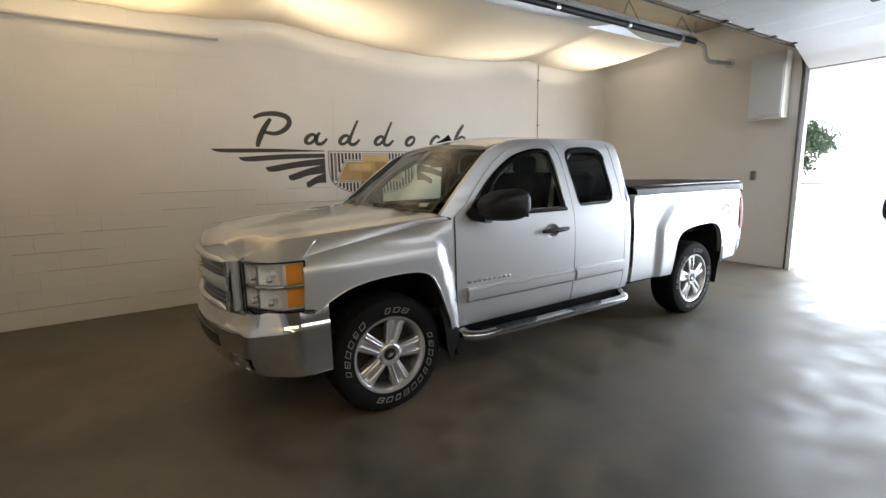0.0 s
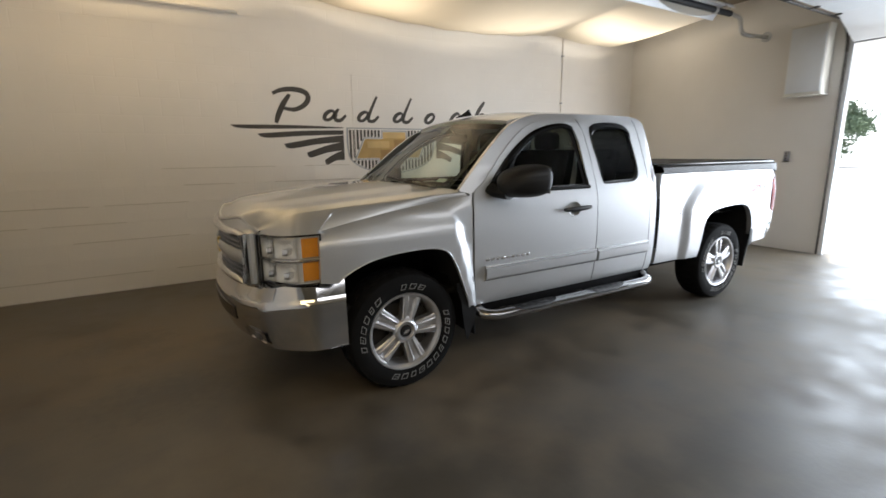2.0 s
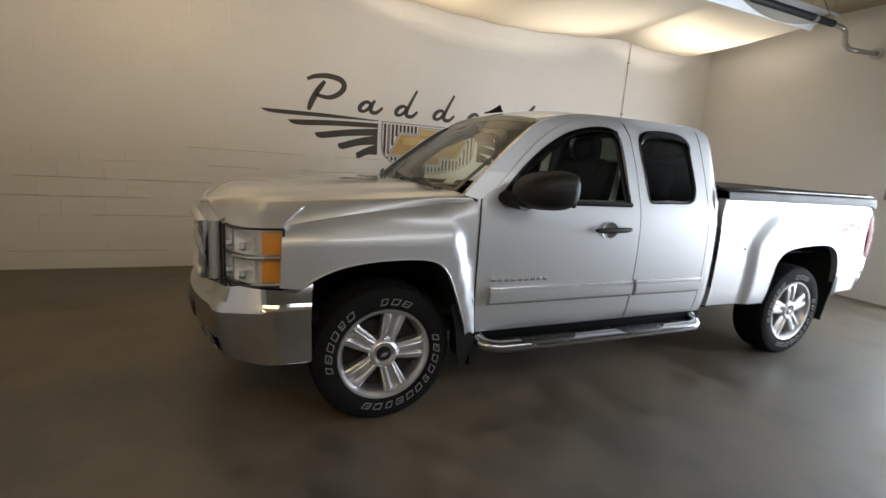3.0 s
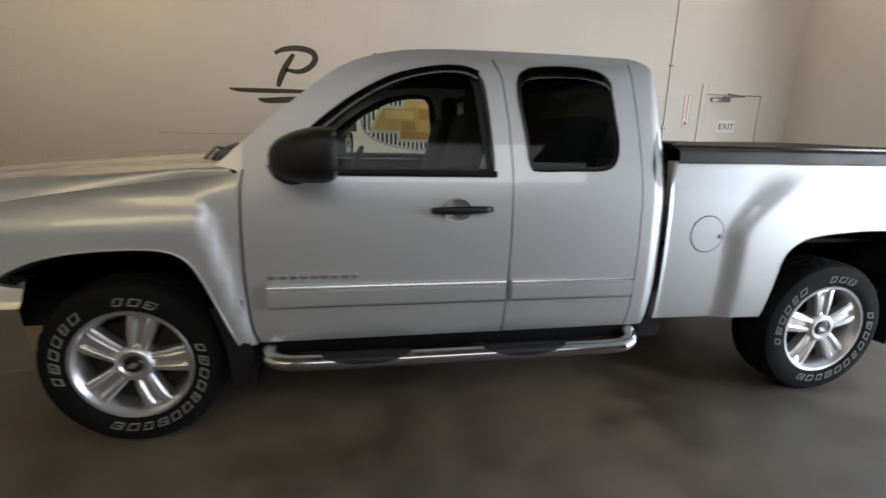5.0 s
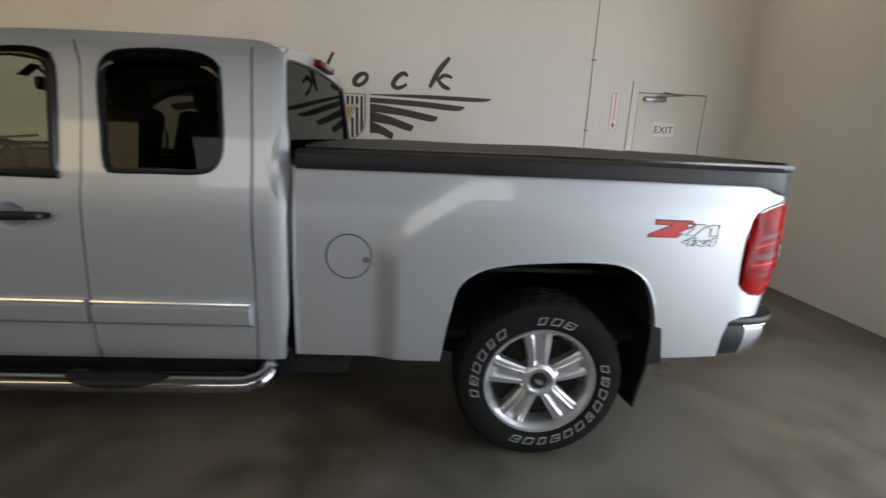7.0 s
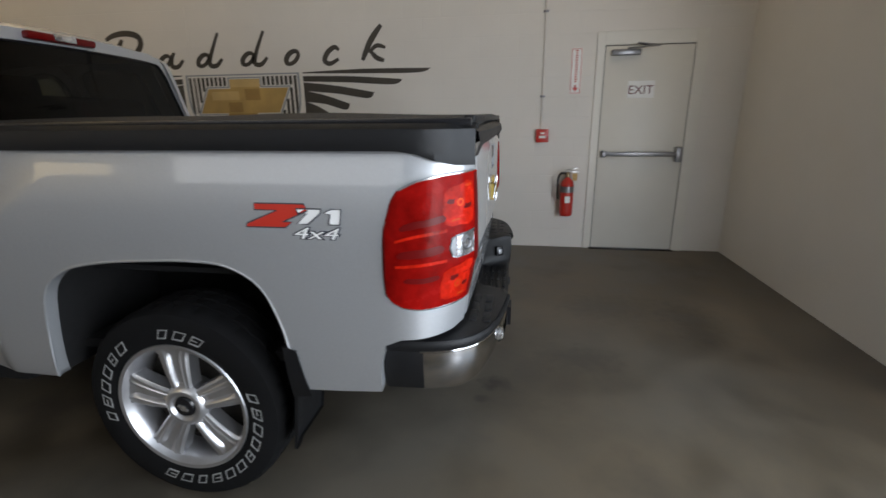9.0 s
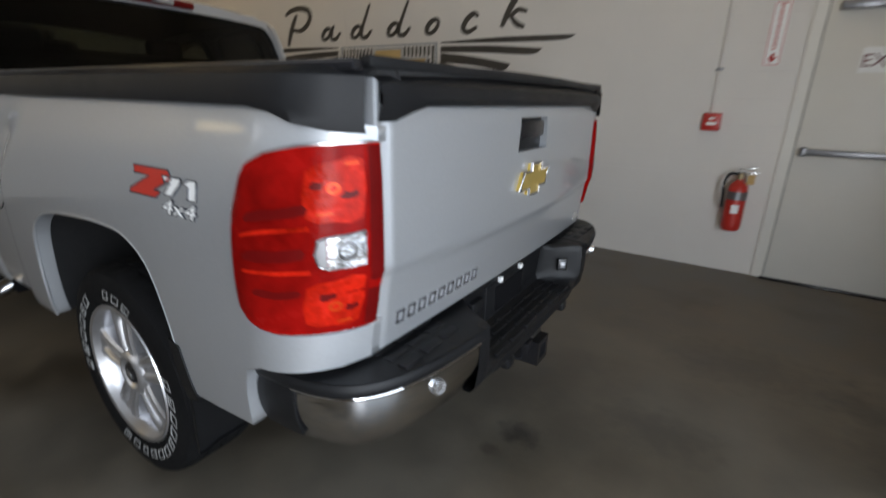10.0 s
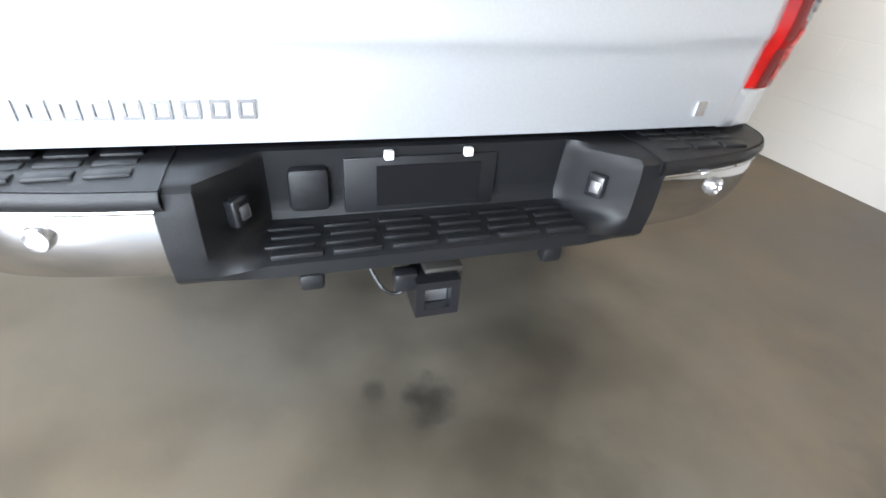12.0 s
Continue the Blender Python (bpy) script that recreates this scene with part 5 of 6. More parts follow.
    part("bed_rail_cap", Mesh().grid(rail, 40, 5), BLACK_PLASTIC, truck, "black plastic bed rail cap")

# hood with its raised centre
def hood(u, v):
    y = 2 * v - 1
    front = -0.80 - 0.135 * (1 - abs(y) ** 2.2)
    rear_x = 0.46 - 0.22 * (1 - y * y)
    x = front + (rear_x - front) * u
    half = smooth_at(x, [(-0.95, 0.60), (-0.80, 0.615), (-0.68, 0.70), (-0.55, 0.785), (-0.3, 0.835), (0.2, 0.862), (0.6, 0.90)])
    z = smooth_at(x, [(-0.95, 1.095), (-0.93, 1.135), (-0.90, 1.162), (-0.85, 1.182), (-0.75, 1.200), (-0.55, 1.220), (-0.3, 1.242), (0.0, 1.264), (0.3, 1.284), (0.6, 1.300)])
    dome = 0.016 * (1 - step_up(abs(y), 0.52, 0.72)) + 0.022 * (1 - y * y)
    return Vector((x, half * y, z + dome * step_up(u, 0.0, 0.14) - 0.016 * step_up(abs(y), 0.90, 1.0) - 0.085 * step_up(abs(y), 0.70, 1.0) * (1 - step_up(x, -0.82, -0.58))))


part("hood", Mesh().grid(hood, 60, 56, (0, 0, -0.03)), PAINT, truck)
part("hood_nose", Mesh().grid(lambda u, v: (hood(0.0, u) + Vector((-0.004, 0, -0.01))) * (1 - v) + (Vector((-0.872 - 0.075 * (1 - (2 * u - 1) ** 2), 0.605 * (2 * u - 1), 1.072))) * v, 24, 3), PAINT, truck)
part("hood_lip", Mesh().tube([hood(0.0, k / 24) + Vector((0, 0, -0.012)) for k in range(25)], 0.013, 8), PAINT, truck)
for s in (-1, 1):
    def shoulder(u, v):
        """The fender's top from the lamp back to the pillar, between its side and the edge of the hood."""
        if u < 0.36:
            t = u / 0.36
            low = Vector((-0.808 + 0.270 * t, s * smooth_at(t, [(0, 0.600), (0.22, 0.735), (0.5, 0.868), (0.75, 0.922), (1, 0.951)]), 1.072 + 0.024 * t))
        else:
            t = (u - 0.36) / 0.64
            x = -0.538 + 1.06 * t
            z = smooth_at(x, FENDER_TOP) - 0.05 * (1 - t * 0.5)
            low = side(s, 0.0005)(x, z)
        high = hood(0.985 * u ** 1.05, 0.5 + 0.5 * s) + Vector((0, s * 0.005, 0.001))
        bulge = (0.003 + 0.009 * step_up(u, 0.0, 0.45)) * math.sin(math.pi * v) ** 0.9
        return low + (high - low) * v + Vector((0, s * 0.5 * bulge, bulge))

    part("fender_top", Mesh().grid(shoulder, 60, 14), PAINT, truck)
    part("hood_gap", Mesh().tube([hood(k / 40, 0.5 + 0.5 * s) + Vector((0, s * 0.003, -0.006)) for k in range(41)], 0.004, 5), DARK_GAP_SHADE, truck)

# windscreen, roof and cab back
def screen(u, v, pad=0.0):
    y = 2 * u - 1
    return Vector((0.24 + 0.73 * v + (0.165 * (1 - v) + 0.035 * v) * y * y - pad, (0.80 * (1 - v) + 0.685 * v) * y, 1.285 + 0.517 * v - 0.052 * v * y * y))


ws = part("windscreen", Mesh().grid(lambda u, v: screen(u, v), 24, 12), SCREEN, truck, "raked windscreen with a tinted top band")
part("screen_frit", Mesh().grid(lambda u, v: screen(u, 0.0 + 0.06 * v, -0.004), 24, 1), SMOOTH_BLACK, ws)
for k in (0, 1):
    part("screen_frit", Mesh().grid(lambda u, v: screen(k + (0.022 * u if k == 0 else -0.022 * u), v, -0.003), 1, 12), SMOOTH_BLACK, ws)
part("mirror_mount", Mesh().grid(lambda u, v: screen(0.47 + 0.06 * u, 0.80 + 0.12 * v, -0.006), 2, 2), SMOOTH_BLACK, ws)
part("inspection_sticker", Mesh().grid(lambda u, v: screen(0.055 + 0.05 * u, 0.10 + 0.05 * v, -0.007), 2, 2), PAPER, ws)
part("cowl", Mesh().grid(lambda u, v: Vector((0.20 + 0.27 * (2 * u - 1) ** 2 + (-0.12 + 0.14 * v), 0.80 * (2 * u - 1), 1.255 + 0.012 * v)), 24, 2, (0, 0, -0.03)), BLACK_PLASTIC, truck)
for y0, y1 in ((-0.72, -0.05), (0.0, 0.62)):
    w = part("wiper", Mesh().tube([(lambda q: q + Vector((-0.025, 0, 0.012)))(screen((y0 / 0.8 + 1) / 2 + ((y1 - y0) / 1.6) * t, 0.015 + 0.10 * t)) for t in (0, 0.25, 0.5, 0.75, 1)], 0.010, 6), SMOOTH_BLACK, truck)
    part("wiper_arm", Mesh().tube([screen((y0 / 0.8 + 1) / 2, 0.0) + Vector((-0.05, 0, 0.02)), screen((y0 / 0.8 + 1) / 2 + 0.12, 0.06) + Vector((-0.035, 0, 0.035)), screen((y0 + y1) / 1.6 / 2 + 0.5, 0.07) + Vector((-0.02, 0, 0.02))], 0.008, 6), SMOOTH_BLACK, w)


def roof(u, v):
    y = 2 * v - 1
    x0, x1 = 0.965 + 0.035 * y * y, 2.49 - 0.03 * y * y
    x = x0 + (x1 - x0) * u
    zs = smooth_at(x, [(0.92, 1.735), (1.00, 1.765), (1.2, 1.808), (1.43, 1.830), (1.9, 1.838), (2.3, 1.835), (2.43, 1.818), (2.49, 1.793)])
    return Vector((x, 0.705 * y * (1 - 0.03 * (1 - u)), zs + 0.056 * (1 - abs(y) ** 2.2) - 0.002))


part("roof", Mesh().grid(roof, 36, 24, (0, 0, -0.03)), PAINT, truck)
fin = part("antenna", Mesh().grid(lambda u, v: Vector((0.99 + 0.15 * u, 0.026 * math.cos(math.pi * v) * (0.4 + 0.6 * math.sin(math.pi * (0.15 + 0.6 * u))), 1.832 + 0.026 * u + math.sin(math.pi * v) ** 3 * (0.012 + 0.062 * u ** 1.6 * (1 - step_up(u, 0.82, 1.0))))), 20, 14), SMOOTH_BLACK, truck, "small black roof antenna fin")
back_outline = [(-0.90, 0.50), (0.90, 0.50), (0.93, 1.2), (0.92, 1.30), (0.80, 1.60), (0.715, 1.77), (0.60, 1.825), (0.0, 1.846), (-0.60, 1.825), (-0.715, 1.77), (-0.80, 1.60), (-0.92, 1.30), (-0.93, 1.2)]
REAR_WIN = ring_of([(-0.815, 1.37), (-0.755, 1.58), (-0.69, 1.73), (-0.57, 1.772), (0.0, 1.785), (0.57, 1.772), (0.69, 1.73), (0.755, 1.58), (0.815, 1.37), (0.65, 1.335), (0, 1.325), (-0.65, 1.335)], 3)
at_back = lambda pad: (lambda y, z: Vector((2.515 - 0.02 * (y / 0.9) ** 2 - 0.03 * step_up(z, 1.35, 1.85) + pad, y, z)))
cb = part("cab_back", Mesh().sheet(back_outline, [REAR_WIN], at_back(0), 0.08, (-0.03, 0, 0)), PAINT, truck)
part("rear_window", Mesh().sheet(REAR_WIN, [], at_back(-0.006), 0.12), TINTED, cb, "dark tinted rear window")
part("window_seal", Mesh().tube([at_back(-0.002)(*p) for p in REAR_WIN], 0.006, 6, True), SMOOTH_BLACK, cb)
bl = part("high_brake_light", Mesh().box(2.475, 2.525, -0.20, 0.17, 1.80, 1.838, 0.012), DEEP_RED, truck, "red high-mounted brake light")
part("cargo_lens", Mesh().box(2.512, 2.529, -0.07, 0.05, 1.805, 1.84, 0.005), REFLECTOR, bl)

# bed cover and tailgate
part("bed_cover", Mesh().grid(lambda u, v: Vector((2.60 + 2.105 * u, 0.85 * (2 * v - 1) * (1 - 0.06 * step_up(u, 0.92, 1)), 1.412 + 0.028 * (1 - (2 * v - 1) ** 2) * (0.6 + 0.4 * math.sin(math.pi * u)) + 0.004 * math.sin(4 * math.pi * u))), 32, 16, (0, 0, -0.025)), TONNEAU, truck, "black vinyl bed cover")
for x in (2.615, 4.69):
    part("cover_bar", Mesh().box(x - 0.018, x + 0.018, -0.82, 0.82, 1.40, 1.424, 0.006), BLACK_PLASTIC, truck)
for y in (-0.845, 0.845):
    part("cover_rail", Mesh().box(2.59, 4.70, y - 0.014, y + 0.014, 1.392, 1.416, 0.005), SMOOTH_BLACK, truck)


def gate_x(y, z):
    lower = tuck(z + 0.03 - 0.03 * (y / 0.78) ** 2)
    return 4.708 - lower + 0.010 * (1 - (y / 0.78) ** 2) - 0.012 * step_up(abs(y), 0.765, 0.79) - 0.012 * step_up(z, 1.28, 1.34)


HANDLE = [(-0.125, 1.187), (0.125, 1.187), (0.115, 1.294), (-0.115, 1.294)]
gate = part("tailgate", Mesh().sheet([(-0.79, 0.765), (0.79, 0.765), (0.79, 1.335), (-0.79, 1.335)], [HANDLE], lambda y, z: Vector((gate_x(y, z), y, z)), 0.02, (-0.05, 0, 0)), PAINT, truck)
part("gate_gap", Mesh().box(4.56, 4.61, -0.80, 0.80, 0.75, 1.36), DARK_GAP_SHADE, gate)
part("gate_cap", Mesh().grid(lambda u, v: Vector((4.60 + [0.0, 0.09, 0.135, 0.14, 0.125][round(v * 4)] - 0.02 * abs(2 * u - 1) ** 4, -0.80 + 1.6 * u, [1.405, 1.40, 1.375, 1.345, 1.30][round(v * 4)] + (0.03 * (1 - step_up(abs(2 * u - 1), 0.80, 0.95)) if v > 0.9 else 0))), 30, 4), BLACK_PLASTIC, gate, "black spoiler cap")
for s in (-1, 1):
    part("gate_seam", Mesh().tube([(gate_x(0.79, z) - 0.001, s * 0.7935, z) for z in np.linspace(0.768, 1.30, 24)], 0.0042, 6), DARK_GAP_SHADE, gate)
hd = part("gate_handle_bezel", Mesh().box(4.672, 4.694, -0.125, 0.125, 1.185, 1.295, 0.006), BLACK_PLASTIC, gate, "black tailgate handle")
part("gate_handle", Mesh().box(4.694, 4.716, -0.10, 0.10, 1.227, 1.284, 0.01), SMOOTH_BLACK, hd)
BT = [(-0.122, -0.04), (-0.095, 0.018), (-0.035, 0.018), (-0.035, 0.042), (0.047, 0.042), (0.047, 0.018), (0.122, 0.018), (0.095, -0.04), (0.035, -0.04), (0.035, -0.064), (-0.047, -0.064), (-0.047, -0.04)]
badge = part("badge", Mesh().sheet([(a, 1.10 + b) for a, b in BT], [], lambda y, z: Vector((4.7335, y, z)), 0.2, (-0.022, 0, 0)), GOLD, gate, "gold badge with a chrome edge", smooth=False)
part("badge_edge", Mesh().tube([(4.733, a, 1.10 + b) for a, b in BT], 0.005, 6, True), CHROME, badge)
for k in range(9):
    y = -0.728 + 0.0452 * k
    part("badge_bar", Mesh().sheet([(y, 0.814), (y + 0.031, 0.814), (y + 0.033, 0.850), (y + 0.002, 0.850)], [[(y + 0.0065, 0.8205), (y + 0.0255, 0.8205), (y + 0.027, 0.8435), (y + 0.008, 0.8435)]], lambda yy, z: Vector((gate_x(yy, z) + 0.004, yy, z)), 0.03, (-0.006, 0, 0)), DARK_TRIM, gate, smooth=False)
part("sticker", Mesh().box(gate_x(0.667, 0.81) - 0.004, gate_x(0.667, 0.81) + 0.005, 0.655, 0.68, 0.795, 0.83), SILVER_TRIM, gate)

# rear bumper: chrome corners, black pad with a recessed step
rb = part("rear_bumper", Mesh().box(4.50, 4.62, -0.78, 0.78, 0.48, 0.60), STEEL, truck, "chrome rear bumper with a black step pad")
for s in (-1, 1):
    foot = bow([(4.813, 0.492), (4.811, 0.515), (4.800, 0.62), (4.778, 0.74), (4.745, 0.83), (4.695, 0.895), (4.62, 0.932), (4.53, 0.948), (4.435, 0.952)], 5)
    total = len(foot) - 1

    def skirt(a, b, z0, z1, inset, tuck):
        """A band of the bumper's face along its outline, between two of its marks."""
        def f(u, v):
            t = a + (b - a) * u
            i = min(int(t), total - 1)
            (x0, y0), (x1, y1) = foot[i], foot[i + 1]
            k = t - i
            x, y = x0 + (x1 - x0) * k, y0 + (y1 - y0) * k
            n = Vector((y1 - y0, -(x1 - x0), 0)).normalized()
            d = -inset - tuck * (1 - v) ** 2 + 0.007 * math.sin(math.pi * v)
            return Vector((x + n.x * d, s * (y + n.y * d), z0 + (z1 - z0) * v))
        return f

    ch = part("chrome_corner", Mesh().grid(skirt(4.2, 34, 0.545, 0.700, 0.004, 0.035), 32, 10, (-0.02, -s * 0.01, 0)), CHROME, rb, "chrome bumper corner")
    part("corner_lip", Mesh().tube([skirt(4.2, 34, 0.545, 0.700, 0.002, 0)(k / 30, 1.0) for k in range(31)], 0.0055, 8), CHROME, ch)
    part("bumper_bolt", Mesh().lathe([(0, 0.006), (0.008, 0.006), (0.010, 0.002), (0.014, 0.002), (0.016, 0.007), (0.021, 0.006), (0.023, 0.0), (0.023, -0.02)], 22, pose(4.794, s * 0.69, 0.655, 0, 88, s * 14)), SILVER_TRIM, ch)
    part("pad_edge", Mesh().grid(skirt(0, total, 0.700, 0.738, -0.004, 0.004), 40, 4), BLACK_PLASTIC, rb)
    part("pad_end", Mesh().grid(skirt(33.5, total, 0.558, 0.705, -0.001, 0.02), 6, 6, (-0.01, -s * 0.02, 0)), BLACK_PLASTIC, rb)

    def pad_top(u, v):
        x, y = foot[round(u * total)]
        xi = 4.60 if y < 0.80 else 4.60 - 0.19 * step_up(y, 0.78, 0.952)
        yi = y if y < 0.80 else 0.80 + 0.45 * (y - 0.80)
        w = v ** 0.9
        return Vector((xi + (x - xi) * w, s * (yi + (y - yi) * w), 0.738 + 0.006 * math.sin(math.pi * v)))

    part("step_pad", Mesh().grid(pad_top, total, 8, (0, 0, -0.028)), BLACK_PLASTIC, rb, "black textured plastic pad")
    for k in range(3):
        for j in range(3):
            part("pad_rib", Mesh().box(4.640 + 0.046 * j, 4.668 + 0.046 * j, min(s * (0.54 + 0.085 * k), s * (0.61 + 0.085 * k)), max(s * (0.54 + 0.085 * k), s * (0.61 + 0.085 * k)), 0.735, 0.748, 0.004), BLACK_PLASTIC, rb)


def moulded(u, v):
    """The black centre of the bumper: pad, recess walls and step in one piece."""
    y = 0.51 * (2 * u - 1)
    solid = [(4.600, 0.738), (4.660, 0.740), (4.740, 0.741), (4.800, 0.737), (4.813, 0.728), (4.817, 0.690), (4.817, 0.650), (4.816, 0.610), (4.812, 0.580), (4.806, 0.545), (4.790, 0.528), (4.700, 0.525)]
    open_ = [(4.600, 0.738), (4.648, 0.740), (4.660, 0.736), (4.658, 0.722), (4.652, 0.680), (4.646, 0.600), (4.655, 0.578), (4.690, 0.570), (4.770, 0.569), (4.806, 0.562), (4.806, 0.532), (4.700, 0.522)]
    t = v * (len(solid) - 1)
    k = min(int(t), len(solid) - 2)
    (a0, b0), (a1, b1) = ((p[k][0] + (p[k + 1][0] - p[k][0]) * (t - k), p[k][1] + (p[k + 1][1] - p[k][1]) * (t - k)) for p in (solid, open_))
    edge = min(max((abs(y) - 0.345) / 0.102, 0), 1)
    return Vector((a1 + (a0 - a1) * edge - 0.006 * (y / 0.51) ** 2, y, b1 + (b0 - b1) * edge))


part("moulded_step", Mesh().grid(moulded, 96, 33), BLACK_PLASTIC, rb, "black moulded step with sloping cheeks", True, 34)
for s in (-1, 1):
    cheek = Matrix.Translation((4.745, s * 0.385, 0.655)) @ Vector((0.55, -s * 0.83, 0.1)).to_track_quat("Z", "Y").to_matrix().to_4x4()
    step_lamp = part("step_lamp", Mesh().box(-0.022, 0.022, -0.028, 0.028, -0.02, 0.007, 0.006, cheek, 3), SMOOTH_BLACK, rb)
    part("lamp_lens", Mesh().box(-0.010, 0.014, -0.016, 0.012, 0.006, 0.0095, 0.003, cheek), GREY_METAL, step_lamp)
    part("recess_hook", Mesh().box(4.775, 4.812, min(s * 0.245, s * 0.295), max(s * 0.245, s * 0.295), 0.495, 0.535, 0.01), BLACK_PLASTIC, rb)
for k in range(4):
    for j in range(6):
        y0 = -0.355 + 0.120 * j + 0.012 * (k % 2)
        part("step_rib", Mesh().box(4.674 + 0.034 * k, 4.689 + 0.034 * k, y0, y0 + 0.100, 0.562, 0.5755, 0.003), BLACK_PLASTIC, rb)
plate = part("plate_holder", Mesh().box(4.640, 4.662, -0.185, 0.165, 0.585, 0.715, 0.005), BLACK_PLASTIC, rb)
# Flat black sheet on the holder that stands for a shaded recess.
part("plate_recess_shade", Mesh().box(4.662, 4.6645, -0.115, 0.125, 0.60, 0.695), DARK_GAP_SHADE, plate)
part("lamp_cover", Mesh().box(4.640, 4.675, -0.30, -0.215, 0.60, 0.70, 0.014), BLACK_PLASTIC, rb)
for y in (-0.089, 0.089):
    part("plate_bolt", Mesh().box(4.660, 4.676, y - 0.010, y + 0.010, 0.712, 0.732, 0.003), PAPER, rb, "white plastic nut")
hitch = part("tow_hitch", Mesh().box(4.20, 4.79, -0.03, 0.06, 0.445, 0.50, 0.006), STEEL, truck, "rusty tow hitch receiver")
part("receiver_ring", Mesh().sheet([(-0.045, 0.395), (0.055, 0.395), (0.055, 0.49), (-0.045, 0.49)], [[(-0.025, 0.415), (0.035, 0.415), (0.035, 0.47), (-0.025, 0.47)]], lambda y, z: Vector((4.825, y - 0.012, z)), 0.04, (-0.16, 0, 0)), SMOOTH_BLACK, hitch, smooth=False)
part("receiver_plug", Mesh().box(4.79, 4.80, -0.036, 0.022, 0.416, 0.469, 0.003), GALVANISED, hitch, "pale worn metal inside the receiver")
part("plug", Mesh().box(4.76, 4.80, -0.10, -0.045, 0.45, 0.50, 0.01), SMOOTH_BLACK, hitch)
part("wire_loop", Mesh().tube(bow([(4.72, -0.16, 0.52), (4.76, -0.12, 0.44), (4.77, -0.08, 0.43), (4.76, -0.06, 0.48)], 5), 0.004, 6), SMOOTH_BLACK, hitch)

# front: grille, chrome bumper and fog lamps
grille = part("grille", Mesh().grid(lambda u, v: Vector((-0.865 - 0.075 * (1 - (2 * u - 1) ** 2), 0.60 * (2 * u - 1), 0.775 + 0.30 * v)), 20, 4), SMOOTH_BLACK, truck, "chrome grille with two mesh openings")
nose = lambda y, z, d=0.0: Vector((-0.885 - 0.08 * (1 - (y / 0.62) ** 2) - d, y, z))
part("grille_frame", Mesh().tube([nose(y, 0.785) for y in np.linspace(-0.6, 0.6, 15)] + [nose(y, 1.075) for y in np.linspace(0.6, -0.6, 15)], 0.026, 10, True), SILVER_TRIM, grille, "silver grille surround")
for y in (-0.585, 0.585):
    part("grille_side", Mesh().tube([(-0.845, y * 1.0, 0.775), (-0.845, y * 1.0, 1.08)], 0.03, 10, flat=(0.030, 0.040)), PAINT, grille)
part("grille_bar", Mesh().tube([nose(y, 0.935) for y in np.linspace(-0.6, 0.6, 15)], 0.03, 10, flat=(0.018, 0.045)), PAINT, grille, "silver centre bar")
part("grille_badge", Mesh().sheet([(a * 0.85, 0.945 + b * 0.9) for a, b in BT], [], lambda y, z: nose(y, z, 0.016), 0.3, (0.02, 0, 0)), GOLD, grille, "gold badge", smooth=False)
for z in (0.825, 0.855, 0.885, 0.99, 1.02, 1.05):
    part("grille_mesh", Mesh().tube([nose(y, z, -0.012) for y in np.linspace(-0.58, 0.58, 15)], 0.005, 5), GREY_METAL, grille)
for y in np.linspace(-0.56, 0.56, 29):
    for z0, z1 in ((0.79, 0.90), (0.965, 1.07)):
        part("grille_mesh", Mesh().tube([nose(y, z0, -0.012), nose(y, z1, -0.012)], 0.004, 4), GREY_METAL, grille)


def bumper(u, v):
    """The front bumper's face: a main band, and above it a ledge that slants back to the grille and lamps."""
    y = 2 * u - 1
    k = abs(y)
    turn = step_up(k, 0.60, 0.86)
    yy = math.copysign(min(k / 0.72, 1.0) * 0.80 + 0.155 * step_up(k, 0.60, 0.90), y)
    x = -1.02 + 0.17 * min(k / 0.72, 1) ** 2.4 + 0.42 * max(k - 0.70, 0) / 0.30
    z1, z0 = 0.772 + 0.030 * turn, 0.425 - 0.035 * turn
    ledge = step_up(v, 0.70, 0.735) * 0.012 + 0.075 * max(v - 0.72, 0) / 0.28
    belly = 0.022 * math.sin(math.pi * min(v / 0.72, 1)) * (1 - k ** 4)
    lean = 0.055 * (1 - v) * (1 - 0.75 * step_up(k, 0.80, 1.0))
    return Vector((x - belly + lean + ledge * (1 - 0.8 * turn), yy - math.copysign(0.035 * (1 - v) * k + ledge * 0.75 * turn, y), z0 + (z1 - z0) * v))


fb = part("front_bumper", Mesh().grid(bumper, 64, 24, (0.03, 0, 0)), CHROME, truck, "chrome front bumper")
part("bumper_ledge", Mesh().grid(lambda u, v: bumper(u, 1.0) * 1.0 + Vector((0.10 * v, -0.03 * v * (2 * u - 1), 0.004 * v)), 40, 2), CHROME, fb)
part("air_opening", Mesh().grid(lambda u, v: bumper(0.28 + 0.44 * u, 0.30 + 0.24 * v) + Vector((-0.006, 0, 0)), 16, 2, (0.02, 0, 0)), SMOOTH_BLACK, fb)
part("bumper_pad", Mesh().grid(lambda u, v: bumper(0.14 + 0.72 * u, 0.80 + 0.18 * v) + Vector((-0.004, 0, 0.004)), 30, 3, (0.01, 0, 0)), CHROME, fb)
part("valance", Mesh().grid(lambda u, v: Vector((-0.90 + 0.10 * (2 * u - 1) ** 2 + 0.05 * v, 0.72 * (2 * u - 1), 0.44 - 0.07 * v)), 20, 4, (0.02, 0, 0)), BLACK_PLASTIC, fb, "black lower valance")
